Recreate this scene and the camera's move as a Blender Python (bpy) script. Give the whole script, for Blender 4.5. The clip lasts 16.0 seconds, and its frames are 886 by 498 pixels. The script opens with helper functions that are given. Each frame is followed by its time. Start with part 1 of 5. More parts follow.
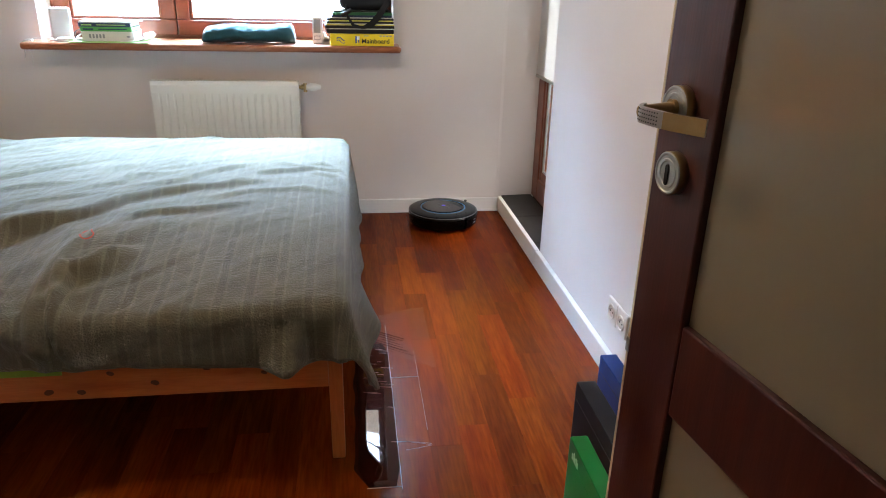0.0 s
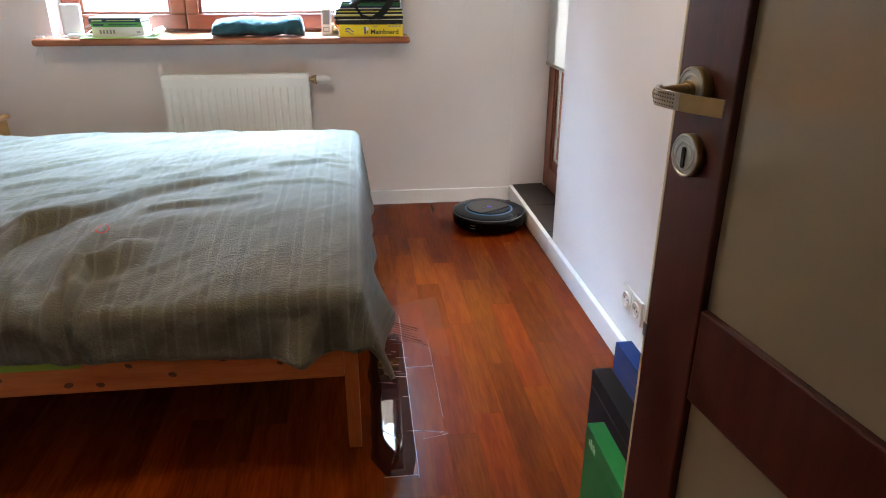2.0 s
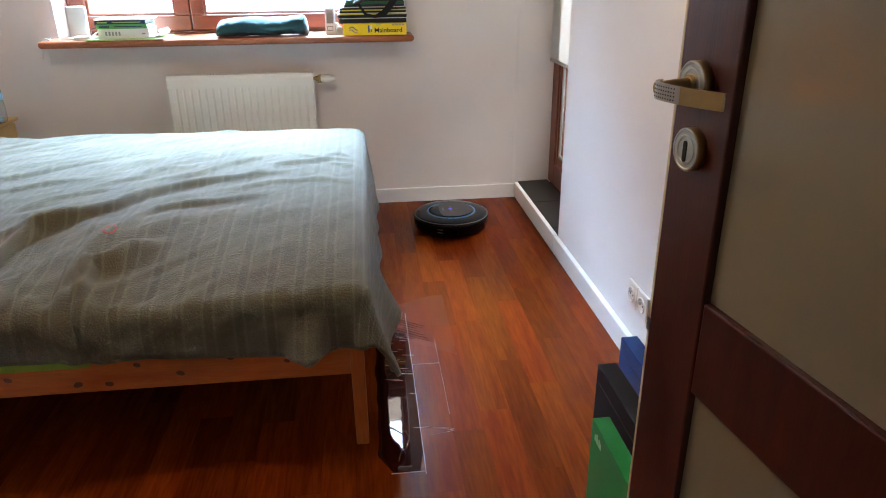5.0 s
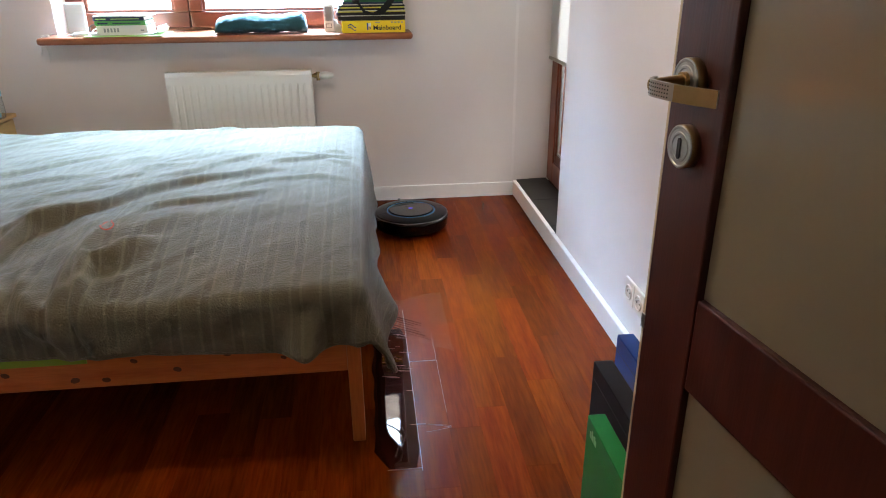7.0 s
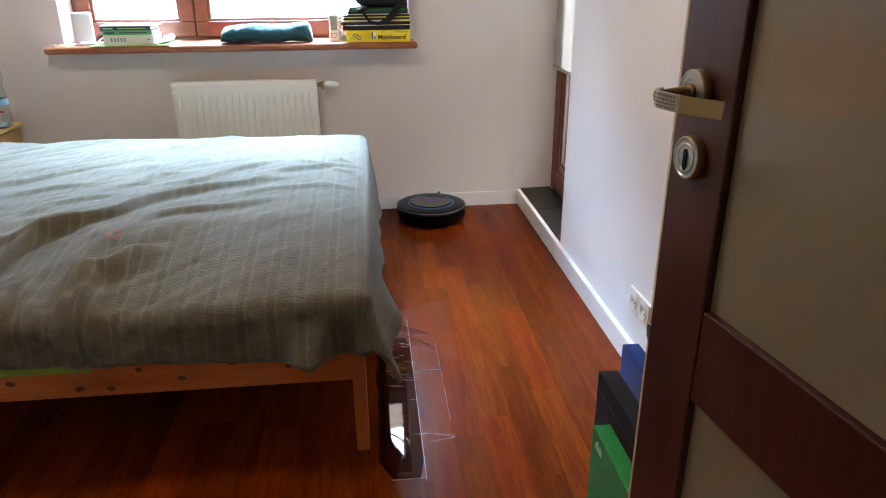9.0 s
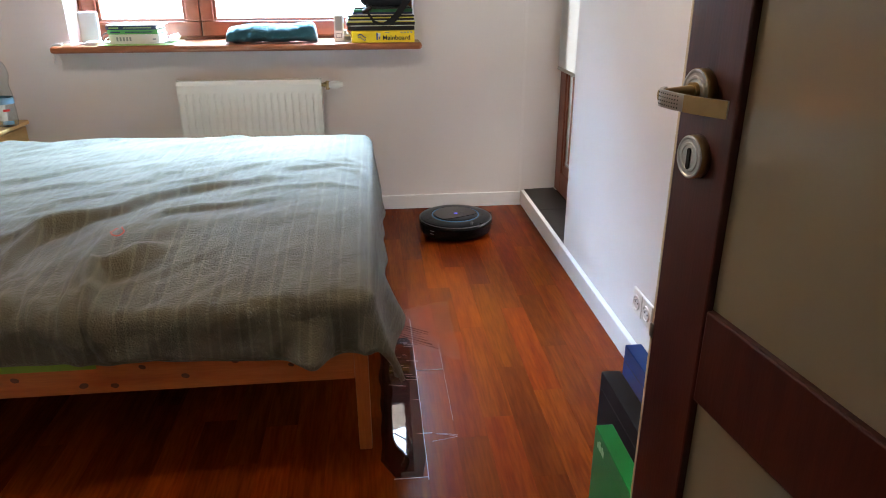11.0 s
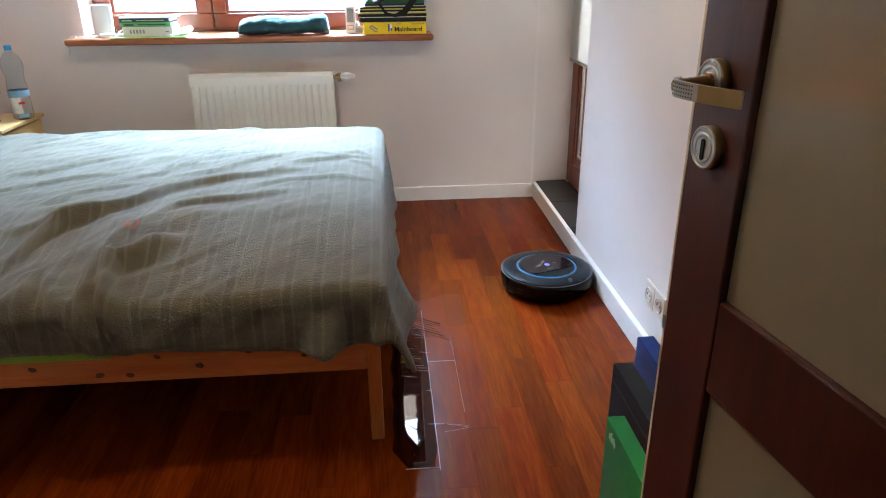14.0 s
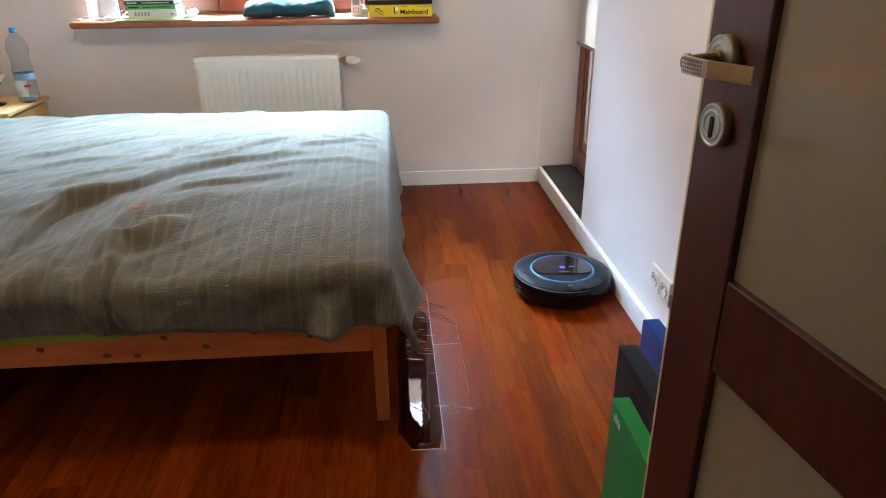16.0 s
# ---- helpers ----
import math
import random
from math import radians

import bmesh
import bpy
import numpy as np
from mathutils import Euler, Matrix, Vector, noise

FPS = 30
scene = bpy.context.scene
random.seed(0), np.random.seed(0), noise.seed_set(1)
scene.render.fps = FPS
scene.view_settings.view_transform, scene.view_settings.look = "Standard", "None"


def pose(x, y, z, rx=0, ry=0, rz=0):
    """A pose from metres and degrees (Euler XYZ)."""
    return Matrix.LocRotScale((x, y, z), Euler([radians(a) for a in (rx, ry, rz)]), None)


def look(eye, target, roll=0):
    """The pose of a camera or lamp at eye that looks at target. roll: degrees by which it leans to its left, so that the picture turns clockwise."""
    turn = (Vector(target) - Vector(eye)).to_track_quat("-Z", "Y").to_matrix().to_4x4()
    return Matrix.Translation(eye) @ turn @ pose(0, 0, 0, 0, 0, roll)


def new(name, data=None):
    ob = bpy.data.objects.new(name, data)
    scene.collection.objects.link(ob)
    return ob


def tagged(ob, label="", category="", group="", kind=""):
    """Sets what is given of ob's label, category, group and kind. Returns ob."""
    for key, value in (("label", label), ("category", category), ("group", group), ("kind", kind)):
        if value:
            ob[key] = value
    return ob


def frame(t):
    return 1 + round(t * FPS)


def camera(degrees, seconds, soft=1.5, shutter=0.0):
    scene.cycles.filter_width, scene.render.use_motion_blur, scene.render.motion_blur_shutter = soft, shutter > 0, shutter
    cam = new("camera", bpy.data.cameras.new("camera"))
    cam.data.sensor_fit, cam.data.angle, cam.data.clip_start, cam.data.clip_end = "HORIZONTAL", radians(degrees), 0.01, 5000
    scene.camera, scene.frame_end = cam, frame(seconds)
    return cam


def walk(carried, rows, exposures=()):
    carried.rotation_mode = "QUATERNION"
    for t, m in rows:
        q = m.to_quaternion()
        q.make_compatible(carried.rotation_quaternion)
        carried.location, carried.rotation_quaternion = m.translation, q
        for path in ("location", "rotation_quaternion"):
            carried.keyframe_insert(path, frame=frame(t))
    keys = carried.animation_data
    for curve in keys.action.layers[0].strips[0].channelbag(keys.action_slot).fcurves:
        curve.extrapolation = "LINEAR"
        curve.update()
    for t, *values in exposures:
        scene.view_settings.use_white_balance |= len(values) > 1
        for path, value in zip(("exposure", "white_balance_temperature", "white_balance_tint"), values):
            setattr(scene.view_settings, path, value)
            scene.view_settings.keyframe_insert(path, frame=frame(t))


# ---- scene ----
cam = camera(66.5, 16.0, soft=1.0)
PATH = [
    (0, (-0.761, -3.381, 1.137), (-0.504, -1.539, 0.401), 1.4),
    (0.5, (-0.766, -3.383, 1.138), (-0.517, -1.54, 0.402), 1.3),
    (1, (-0.767, -3.382, 1.134), (-0.535, -1.542, 0.386), 0.8),
    (1.5, (-0.767, -3.381, 1.131), (-0.543, -1.542, 0.377), 0.4),
    (2, (-0.767, -3.381, 1.131), (-0.543, -1.545, 0.371), 0.2),
    (2.5, (-0.767, -3.382, 1.131), (-0.543, -1.545, 0.372), -0.0),
    (3, (-0.764, -3.381, 1.129), (-0.544, -1.545, 0.367), -0.2),
    (3.5, (-0.76, -3.382, 1.131), (-0.538, -1.546, 0.369), -0.1),
    (4, (-0.763, -3.384, 1.132), (-0.549, -1.547, 0.37), -0.2),
    (6.5, (-0.76, -3.39, 1.128), (-0.559, -1.555, 0.357), -0.8),
    (7, (-0.757, -3.391, 1.129), (-0.552, -1.557, 0.359), -0.4),
    (7.5, (-0.758, -3.392, 1.135), (-0.554, -1.553, 0.376), -0.4),
    (8, (-0.762, -3.394, 1.136), (-0.568, -1.544, 0.403), -0.0),
    (8.5, (-0.76, -3.39, 1.133), (-0.564, -1.544, 0.389), -0.1),
    (9, (-0.76, -3.39, 1.132), (-0.564, -1.546, 0.384), -0.4),
    (9.2, (-0.761, -3.392, 1.134), (-0.561, -1.539, 0.409), -0.5),
    (11.5, (-0.76, -3.394, 1.128), (-0.577, -1.548, 0.381), -0.2),
    (12, (-0.757, -3.393, 1.129), (-0.574, -1.546, 0.383), -0.3),
    (12.5, (-0.758, -3.397, 1.13), (-0.574, -1.552, 0.381), -0.3),
    (13, (-0.758, -3.398, 1.129), (-0.576, -1.554, 0.377), -0.2),
    (13.5, (-0.764, -3.398, 1.127), (-0.598, -1.557, 0.365), -0.2),
    (14, (-0.763, -3.397, 1.128), (-0.61, -1.556, 0.363), -0.5),
    (14.5, (-0.764, -3.398, 1.126), (-0.611, -1.559, 0.356), -0.7),
    (15, (-0.764, -3.4, 1.124), (-0.619, -1.565, 0.344), -0.7),
    (15.5, (-0.764, -3.4, 1.121), (-0.622, -1.569, 0.329), -0.4),
    (16, (-0.765, -3.4, 1.117), (-0.628, -1.572, 0.316), -0.5),
]
walk(cam, [(t, look(eye, target, roll)) for t, eye, target, roll in PATH], exposures=((0, -0.03), (12.5, -0.06), (14.5, -0.03), (16.0, 0.08)))

# ---------------------------------------------------------------- light
world = bpy.data.worlds.new("overcast_sky")
scene.world = world
world.use_nodes = True
wn = world.node_tree.nodes
sky = wn.new("ShaderNodeTexSky")
sky.sky_type, sky.sun_disc = "NISHITA", False
sky.sun_elevation, sky.sun_rotation = radians(48), radians(0)
sky.air_density, sky.dust_density = 1.0, 4.0
wn["Background"].inputs["Strength"].default_value = 0.20
world.node_tree.links.new(sky.outputs[0], wn["Background"].inputs["Color"])

sun = new("sun", bpy.data.lights.new("sun", "SUN"))
sun.data.energy, sun.data.angle, sun.data.color = 0.4, radians(14), (1.0, 0.96, 0.9)
sun.matrix_world = look((-1.0, 6.0, 7.0), (-1.0, 0.0, 0.4))


def window_light(name, m, w, h, power, color):
    lamp = new(name, bpy.data.lights.new(name, "AREA"))
    lamp.data.shape, lamp.data.size, lamp.data.size_y = "RECTANGLE", w, h
    lamp.data.energy, lamp.data.color = power, color
    lamp.matrix_world = m
    return lamp


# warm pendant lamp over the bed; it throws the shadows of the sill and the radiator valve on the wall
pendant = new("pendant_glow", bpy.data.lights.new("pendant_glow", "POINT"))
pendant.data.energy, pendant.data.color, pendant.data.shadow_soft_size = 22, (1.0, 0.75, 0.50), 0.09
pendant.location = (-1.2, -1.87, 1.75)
# bright sky above the roofs across the yard
window_light("sky_light_window", look((-1.15, 2.55, 5.07), (-1.15, 0.1, 1.6)), 3.8, 3.0, 12200, (0.52, 0.76, 1.07))
window_light("sky_light_balcony", look((3.6, -0.4, 4.3), (0.2, -0.4, 1.2)), 4.0, 3.6, 640, (1.0, 0.95, 0.90))


# ---------------------------------------------------------------- materials
def mat(name, color, rough=0.5, metal=0.0, var=0.12, scale=6.0, fine=90.0, bump=0.15, stretch=(1, 1, 1),
        coat=0.0, coat_rough=0.05, sheen=0.0, transmission=0.0, ior=1.45, second=None, random_tone=0.0, dist=0.002,
        rough_var=0.08, span=(0.42, 0.92), detail=4):
    """A node material: two scales of tone, a fine relief and uneven gloss."""
    m = bpy.data.materials.new(name)
    m.use_nodes = True
    nt = m.node_tree
    N, L = nt.nodes, nt.links
    b = N["Principled BSDF"]
    geo = N.new("ShaderNodeNewGeometry")
    mp = N.new("ShaderNodeMapping")
    mp.inputs["Scale"].default_value = stretch
    if random_tone:
        info = N.new("ShaderNodeObjectInfo")
        off = N.new("ShaderNodeVectorMath")
        off.operation = "SCALE"
        off.inputs[0].default_value = (3.1, 7.7, 5.3)
        L.new(info.outputs["Random"], off.inputs["Scale"])
        add = N.new("ShaderNodeVectorMath")
        L.new(geo.outputs["Position"], add.inputs[0])
        L.new(off.outputs[0], add.inputs[1])
        L.new(add.outputs[0], mp.inputs["Vector"])
    else:
        tc = N.new("ShaderNodeTexCoord")
        L.new(tc.outputs["Object"], mp.inputs["Vector"])
    big = N.new("ShaderNodeTexNoise")
    big.inputs["Scale"].default_value, big.inputs["Detail"].default_value = scale, detail
    small = N.new("ShaderNodeTexNoise")
    small.inputs["Scale"].default_value, small.inputs["Detail"].default_value = fine, min(3, detail)
    for n in (big, small):
        L.new(mp.outputs[0], n.inputs["Vector"])
    mixn = N.new("ShaderNodeMath")
    mixn.operation = "MULTIPLY_ADD"
    mixn.inputs[1].default_value = 0.35
    L.new(small.outputs["Fac"], mixn.inputs[0])
    L.new(big.outputs["Fac"], mixn.inputs[2])
    ramp = N.new("ShaderNodeValToRGB")
    c = Vector(color)
    c2 = Vector(second) if second else c
    lo, hi = c * (1 - var), c2 * (1 + var)
    ramp.color_ramp.elements[0].position, ramp.color_ramp.elements[1].position = span
    ramp.color_ramp.elements[0].color = (*lo, 1)
    ramp.color_ramp.elements[1].color = (*[min(1.0, v) for v in hi], 1)
    L.new(mixn.outputs[0], ramp.inputs[0])
    col = ramp.outputs[0]
    if random_tone:
        hsv = N.new("ShaderNodeHueSaturation")
        mr = N.new("ShaderNodeMapRange")
        mr.inputs["To Min"].default_value, mr.inputs["To Max"].default_value = 1 - random_tone, 1 + random_tone
        L.new(info.outputs["Random"], mr.inputs["Value"])
        L.new(mr.outputs[0], hsv.inputs["Value"])
        hr = N.new("ShaderNodeMapRange")
        hr.inputs["To Min"].default_value, hr.inputs["To Max"].default_value = 0.494, 0.508
        fr = N.new("ShaderNodeMath")
        fr.operation = "FRACT"
        ml = N.new("ShaderNodeMath")
        ml.operation = "MULTIPLY"
        ml.inputs[1].default_value = 17.3
        L.new(info.outputs["Random"], ml.inputs[0])
        L.new(ml.outputs[0], fr.inputs[0])
        L.new(fr.outputs[0], hr.inputs["Value"])
        L.new(hr.outputs[0], hsv.inputs["Hue"])
        L.new(col, hsv.inputs["Color"])
        col = hsv.outputs[0]
    L.new(col, b.inputs["Base Color"])
    rr = N.new("ShaderNodeMapRange")
    rr.inputs["To Min"].default_value = max(0.0, rough - rough_var)
    rr.inputs["To Max"].default_value = min(1.0, rough + rough_var)
    L.new(big.outputs["Fac"], rr.inputs["Value"])
    L.new(rr.outputs[0], b.inputs["Roughness"])
    if bump:
        bp = N.new("ShaderNodeBump")
        bp.inputs["Strength"].default_value, bp.inputs["Distance"].default_value = bump, dist
        L.new(small.outputs["Fac"], bp.inputs["Height"])
        L.new(bp.outputs[0], b.inputs["Normal"])
    b.inputs["Metallic"].default_value = metal
    b.inputs["Coat Weight"].default_value, b.inputs["Coat Roughness"].default_value = coat, coat_rough
    b.inputs["Sheen Weight"].default_value, b.inputs["Sheen Roughness"].default_value = sheen, 0.4
    b.inputs["Transmission Weight"].default_value, b.inputs["IOR"].default_value = transmission, ior
    return m


PLASTER = mat("plaster", (0.78, 0.735, 0.71), 0.8, var=0.03, scale=2.0, fine=160, bump=0.12)
CEILING = mat("ceiling_paint", (0.82, 0.81, 0.79), 0.85, var=0.02, scale=2.0, fine=140, bump=0.1)
SKIRT = mat("white_skirting_paint", (0.82, 0.81, 0.79), 0.45, var=0.03, scale=5, fine=60, bump=0.05)


def hardwood(name, dark, light, rough):
    """Red-brown strip-floor wood: each plank has its own tone, long figure, fine pale flecks and dark pores."""
    m = bpy.data.materials.new(name)
    m.use_nodes = True
    N, L = m.node_tree.nodes, m.node_tree.links
    b = N["Principled BSDF"]
    info, geo = N.new("ShaderNodeObjectInfo"), N.new("ShaderNodeNewGeometry")
    off, place = N.new("ShaderNodeVectorMath"), N.new("ShaderNodeVectorMath")
    off.operation = "SCALE"
    off.inputs[0].default_value = (31.0, 77.0, 53.0)
    L.new(info.outputs["Random"], off.inputs["Scale"])
    L.new(geo.outputs["Position"], place.inputs[0])
    L.new(off.outputs[0], place.inputs[1])

    def grain(stretch, scale, detail):
        mp, n = N.new("ShaderNodeMapping"), N.new("ShaderNodeTexNoise")
        mp.inputs["Scale"].default_value = stretch
        n.inputs["Scale"].default_value, n.inputs["Detail"].default_value = scale, detail
        L.new(place.outputs[0], mp.inputs["Vector"])
        L.new(mp.outputs[0], n.inputs["Vector"])
        return n.outputs["Fac"]

    def ramp(fac, stops):
        r = N.new("ShaderNodeValToRGB")
        e = r.color_ramp.elements
        e[0].position, e[0].color = stops[0][0], (*stops[0][1], 1)
        e[1].position, e[1].color = stops[-1][0], (*stops[-1][1], 1)
        for p, c in stops[1:-1]:
            e.new(p).color = (*c, 1)
        L.new(fac, r.inputs[0])
        return r.outputs[0]

    def times(a, c):
        x = N.new("ShaderNodeMix")
        x.data_type, x.blend_type = "RGBA", "MULTIPLY"
        x.inputs[0].default_value = 1.0
        L.new(a, x.inputs[6])
        L.new(c, x.inputs[7])
        return x.outputs[2]

    mid = tuple((p + q) / 2 for p, q in zip(dark, light))
    col = ramp(grain((6, 0.6, 1), 5, 2), ((0.28, dark), (0.5, mid), (0.74, light)))
    fleck = grain((38, 3.2, 1), 4, 1)
    col = times(col, ramp(fleck, ((0.32, (0.84, 0.81, 0.78)), (0.5, (1, 1, 1)), (0.70, (1.16, 1.22, 1.25)))))
    hsv, tone, hue, fr, ml = (N.new("ShaderNode" + k) for k in ("HueSaturation", "MapRange", "MapRange", "Math", "Math"))
    tone.inputs["To Min"].default_value, tone.inputs["To Max"].default_value = 0.72, 1.30
    hue.inputs["To Min"].default_value, hue.inputs["To Max"].default_value = 0.497, 0.505
    L.new(info.outputs["Random"], tone.inputs["Value"])
    ml.operation, fr.operation = "MULTIPLY", "FRACT"
    ml.inputs[1].default_value = 17.3
    L.new(info.outputs["Random"], ml.inputs[0])
    L.new(ml.outputs[0], fr.inputs[0])
    L.new(fr.outputs[0], hue.inputs["Value"])
    L.new(tone.outputs[0], hsv.inputs["Value"])
    L.new(hue.outputs[0], hsv.inputs["Hue"])
    L.new(col, hsv.inputs["Color"])
    L.new(hsv.outputs[0], b.inputs["Base Color"])
    rr = N.new("ShaderNodeMapRange")
    rr.inputs["To Min"].default_value, rr.inputs["To Max"].default_value = rough - 0.07, rough + 0.07
    L.new(grain((1, 0.5, 1), 5, 2), rr.inputs["Value"])
    L.new(rr.outputs[0], b.inputs["Roughness"])
    b.inputs["Specular IOR Level"].default_value = 0.055
    return m


JATOBA = hardwood("jatoba_wood", (0.096, 0.0117, 0.0013), (0.150, 0.0250, 0.0028), 0.22)
GROOVE = mat("floor_groove", (0.04, 0.009, 0.003), 0.7, var=0.3)
SLATE = mat("slate_tile", (0.013, 0.011, 0.010), 0.42, var=0.25, scale=5, fine=50, bump=0.2)
MAHOGANY = mat("mahogany_stain", (0.046, 0.0075, 0.0045), 0.38, var=0.35, scale=5, fine=45, bump=0.10, stretch=(6, 6, 0.6),
               second=(0.055, 0.012, 0.007))
WINDOW_WOOD = mat("red_brown_window_wood", (0.185, 0.052, 0.024), 0.4, var=0.25, scale=5, fine=50, bump=0.08, stretch=(1, 6, 3), coat=0.2)
SILL_WOOD = mat("sill_wood", (0.30, 0.098, 0.040), 0.33, var=0.25, scale=5, fine=50, bump=0.06, stretch=(0.7, 6, 6), coat=0.3, coat_rough=0.15)
PINE = mat("oiled_pine", (0.43, 0.105, 0.020), 0.42, var=0.16, scale=5, fine=40, bump=0.08, stretch=(0.6, 7, 7), coat=0.15,
           second=(0.47, 0.145, 0.036))
PINE_UP = mat("oiled_pine_upright", (0.43, 0.105, 0.020), 0.42, var=0.16, scale=5, fine=40, bump=0.08, stretch=(7, 7, 0.6),
              coat=0.15, second=(0.47, 0.145, 0.036))
PALE_PINE = mat("pale_pine", (0.62, 0.40, 0.16), 0.45, var=0.14, scale=5, fine=40, bump=0.06, stretch=(1, 0.6, 6))
KNOT = mat("pine_knot", (0.10, 0.028, 0.012), 0.5, var=0.3, scale=30)
WHITE_METAL = mat("white_enamel", (0.82, 0.81, 0.76), 0.35, var=0.02, scale=4, bump=0.0)
CHROME = mat("dull_chrome", (0.55, 0.54, 0.50), 0.3, 1.0, var=0.1, bump=0.05)
BRASS = mat("antique_brass", (0.34, 0.235, 0.105), 0.32, 1.0, var=0.15, scale=30, bump=0.05)
NICKEL = mat("satin_nickel", (0.42, 0.41, 0.375), 0.34, 1.0, var=0.1, scale=30, bump=0.05)
DARK = mat("dark_hole", (0.008, 0.008, 0.008), 0.8)
WHITE_PLASTIC = mat("white_plastic", (0.80, 0.80, 0.78), 0.35, var=0.02, bump=0.0)
GREY_PLASTIC = mat("grey_plastic", (0.30, 0.31, 0.31), 0.4, var=0.05, bump=0.0)
SOCKET = mat("cream_socket_plastic", (0.76, 0.73, 0.66), 0.35, var=0.02, bump=0.0)
ROBOT_BLACK = mat("robot_black_plastic", (0.0022, 0.0022, 0.0026), 0.16, var=0.1, bump=0.03)
ROBOT_TOP = mat("robot_grey_plastic", (0.005, 0.006, 0.008), 0.30, var=0.1, scale=30, fine=400, bump=0.06)
for m_ in (ROBOT_BLACK, ROBOT_TOP):
    m_.node_tree.nodes["Principled BSDF"].inputs["Specular IOR Level"].default_value = 0.22
ROBOT_GLOSS = mat("robot_gloss_panel", (0.006, 0.006, 0.008), 0.08, var=0.1, bump=0.0, coat=0.5, rough_var=0.03)
ROBOT_BLUE = mat("robot_blue_ring", (0.03, 0.22, 0.50), 0.3, var=0.1, bump=0.0)
ROBOT_SILVER = mat("robot_silver_trim", (0.10, 0.105, 0.11), 0.4, 0.0, var=0.05, bump=0.0)
TOWEL = mat("teal_towel", (0.022, 0.085, 0.105), 0.95, var=0.25, scale=14, fine=220, bump=0.7, sheen=0.3, dist=0.004)
PAPER = mat("paper_pages", (0.78, 0.76, 0.70), 0.8, var=0.08, scale=2, fine=300, stretch=(1, 1, 20), bump=0.2)
GREEN_CARD = mat("green_card", (0.10, 0.36, 0.10), 0.5, var=0.1)
DARK_GREEN = mat("dark_green_card", (0.02, 0.12, 0.05), 0.5, var=0.1)
LIME = mat("lime_card", (0.42, 0.62, 0.22), 0.5, var=0.1)
NAVY = mat("navy_card", (0.02, 0.035, 0.09), 0.45, var=0.1)
YELLOW = mat("yellow_card", (0.83, 0.62, 0.02), 0.4, var=0.05, bump=0.03)
YELLOW_PAPER = mat("yellow_paper", (0.75, 0.68, 0.12), 0.6, var=0.06)
BLACK_CARD = mat("black_card", (0.012, 0.012, 0.012), 0.4, var=0.2)
BLACK_FABRIC = mat("black_bag_fabric", (0.012, 0.014, 0.018), 0.85, var=0.3, scale=8, fine=500, bump=0.5)
INK = mat("black_ink", (0.01, 0.01, 0.02), 0.5, bump=0.0)
BLUE_INK = mat("blue_ink", (0.04, 0.08, 0.35), 0.5, bump=0.0)
BINDER_GREEN = mat("green_plastic_box", (0.004, 0.18, 0.028), 0.4, var=0.08, scale=8, bump=0.03)
BINDER_BLUE = mat("blue_plastic_box", (0.006, 0.042, 0.22), 0.4, var=0.08, scale=8, bump=0.03)
BINDER_BLACK = mat("black_plastic_box", (0.008, 0.006, 0.007), 0.6, var=0.15, scale=8, bump=0.05)
for m_ in (BINDER_GREEN, BINDER_BLUE, BINDER_BLACK):
    m_.node_tree.nodes["Principled BSDF"].inputs["Specular IOR Level"].default_value = 0.25
BINDER_TEXT = mat("pale_green_print", (0.45, 0.70, 0.45), 0.5, bump=0.0)
SHEET_GREEN = mat("green_fitted_sheet", (0.22, 0.36, 0.05), 0.9, var=0.12, scale=8, fine=300, bump=0.3)
ORANGE_CLOTH = mat("orange_cloth", (0.75, 0.22, 0.08), 0.9, var=0.15, scale=9, fine=300, bump=0.4)
RED_THREAD = mat("red_thread", (0.55, 0.06, 0.03), 0.8, var=0.1)
CAP_BLUE = mat("blue_cap", (0.02, 0.30, 0.62), 0.4, bump=0.0)
LABEL_BLUE = mat("blue_bottle_label", (0.22, 0.42, 0.60), 0.4, var=0.2, scale=20, bump=0.0)
LABEL_PALE = mat("pale_bottle_label", (0.62, 0.68, 0.74), 0.4, var=0.2, scale=25, bump=0.0)
LABEL_RED = mat("red_bottle_print", (0.6, 0.05, 0.05), 0.4, bump=0.0)
FRUIT = mat("peach_snack", (0.75, 0.33, 0.16), 0.7, var=0.25, scale=30)
PORCELAIN = mat("white_bowl", (0.8, 0.78, 0.74), 0.15, var=0.03, bump=0.0)
IRON = mat("black_iron", (0.012, 0.012, 0.012), 0.45, 0.3, var=0.2)
EDGE = mat("cream_edge", (0.62, 0.48, 0.30), 0.5, var=0.1)
CABLE = mat("white_cable", (0.72, 0.71, 0.68), 0.5, bump=0.0)
BLACK_CABLE = mat("black_cable", (0.02, 0.02, 0.025), 0.5, bump=0.0)
FAR_WALL = mat("far_paving", (0.4, 0.38, 0.35), 0.9, var=0.05)


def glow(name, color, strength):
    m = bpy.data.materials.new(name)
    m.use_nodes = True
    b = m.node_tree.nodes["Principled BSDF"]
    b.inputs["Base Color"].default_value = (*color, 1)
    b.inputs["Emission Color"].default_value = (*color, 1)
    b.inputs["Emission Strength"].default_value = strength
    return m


# emission stands in for overexposed daylight on the houses across the yard
GLOWING_WHITE = glow("glowing_facade", (0.94, 0.97, 1.0), 3.0)
GLOWING_PINK = glow("glowing_pink_facade", (0.95, 0.62, 0.52), 0.95)
GLOWING_GREY = glow("glowing_grey_ledge", (0.60, 0.66, 0.68), 0.9)


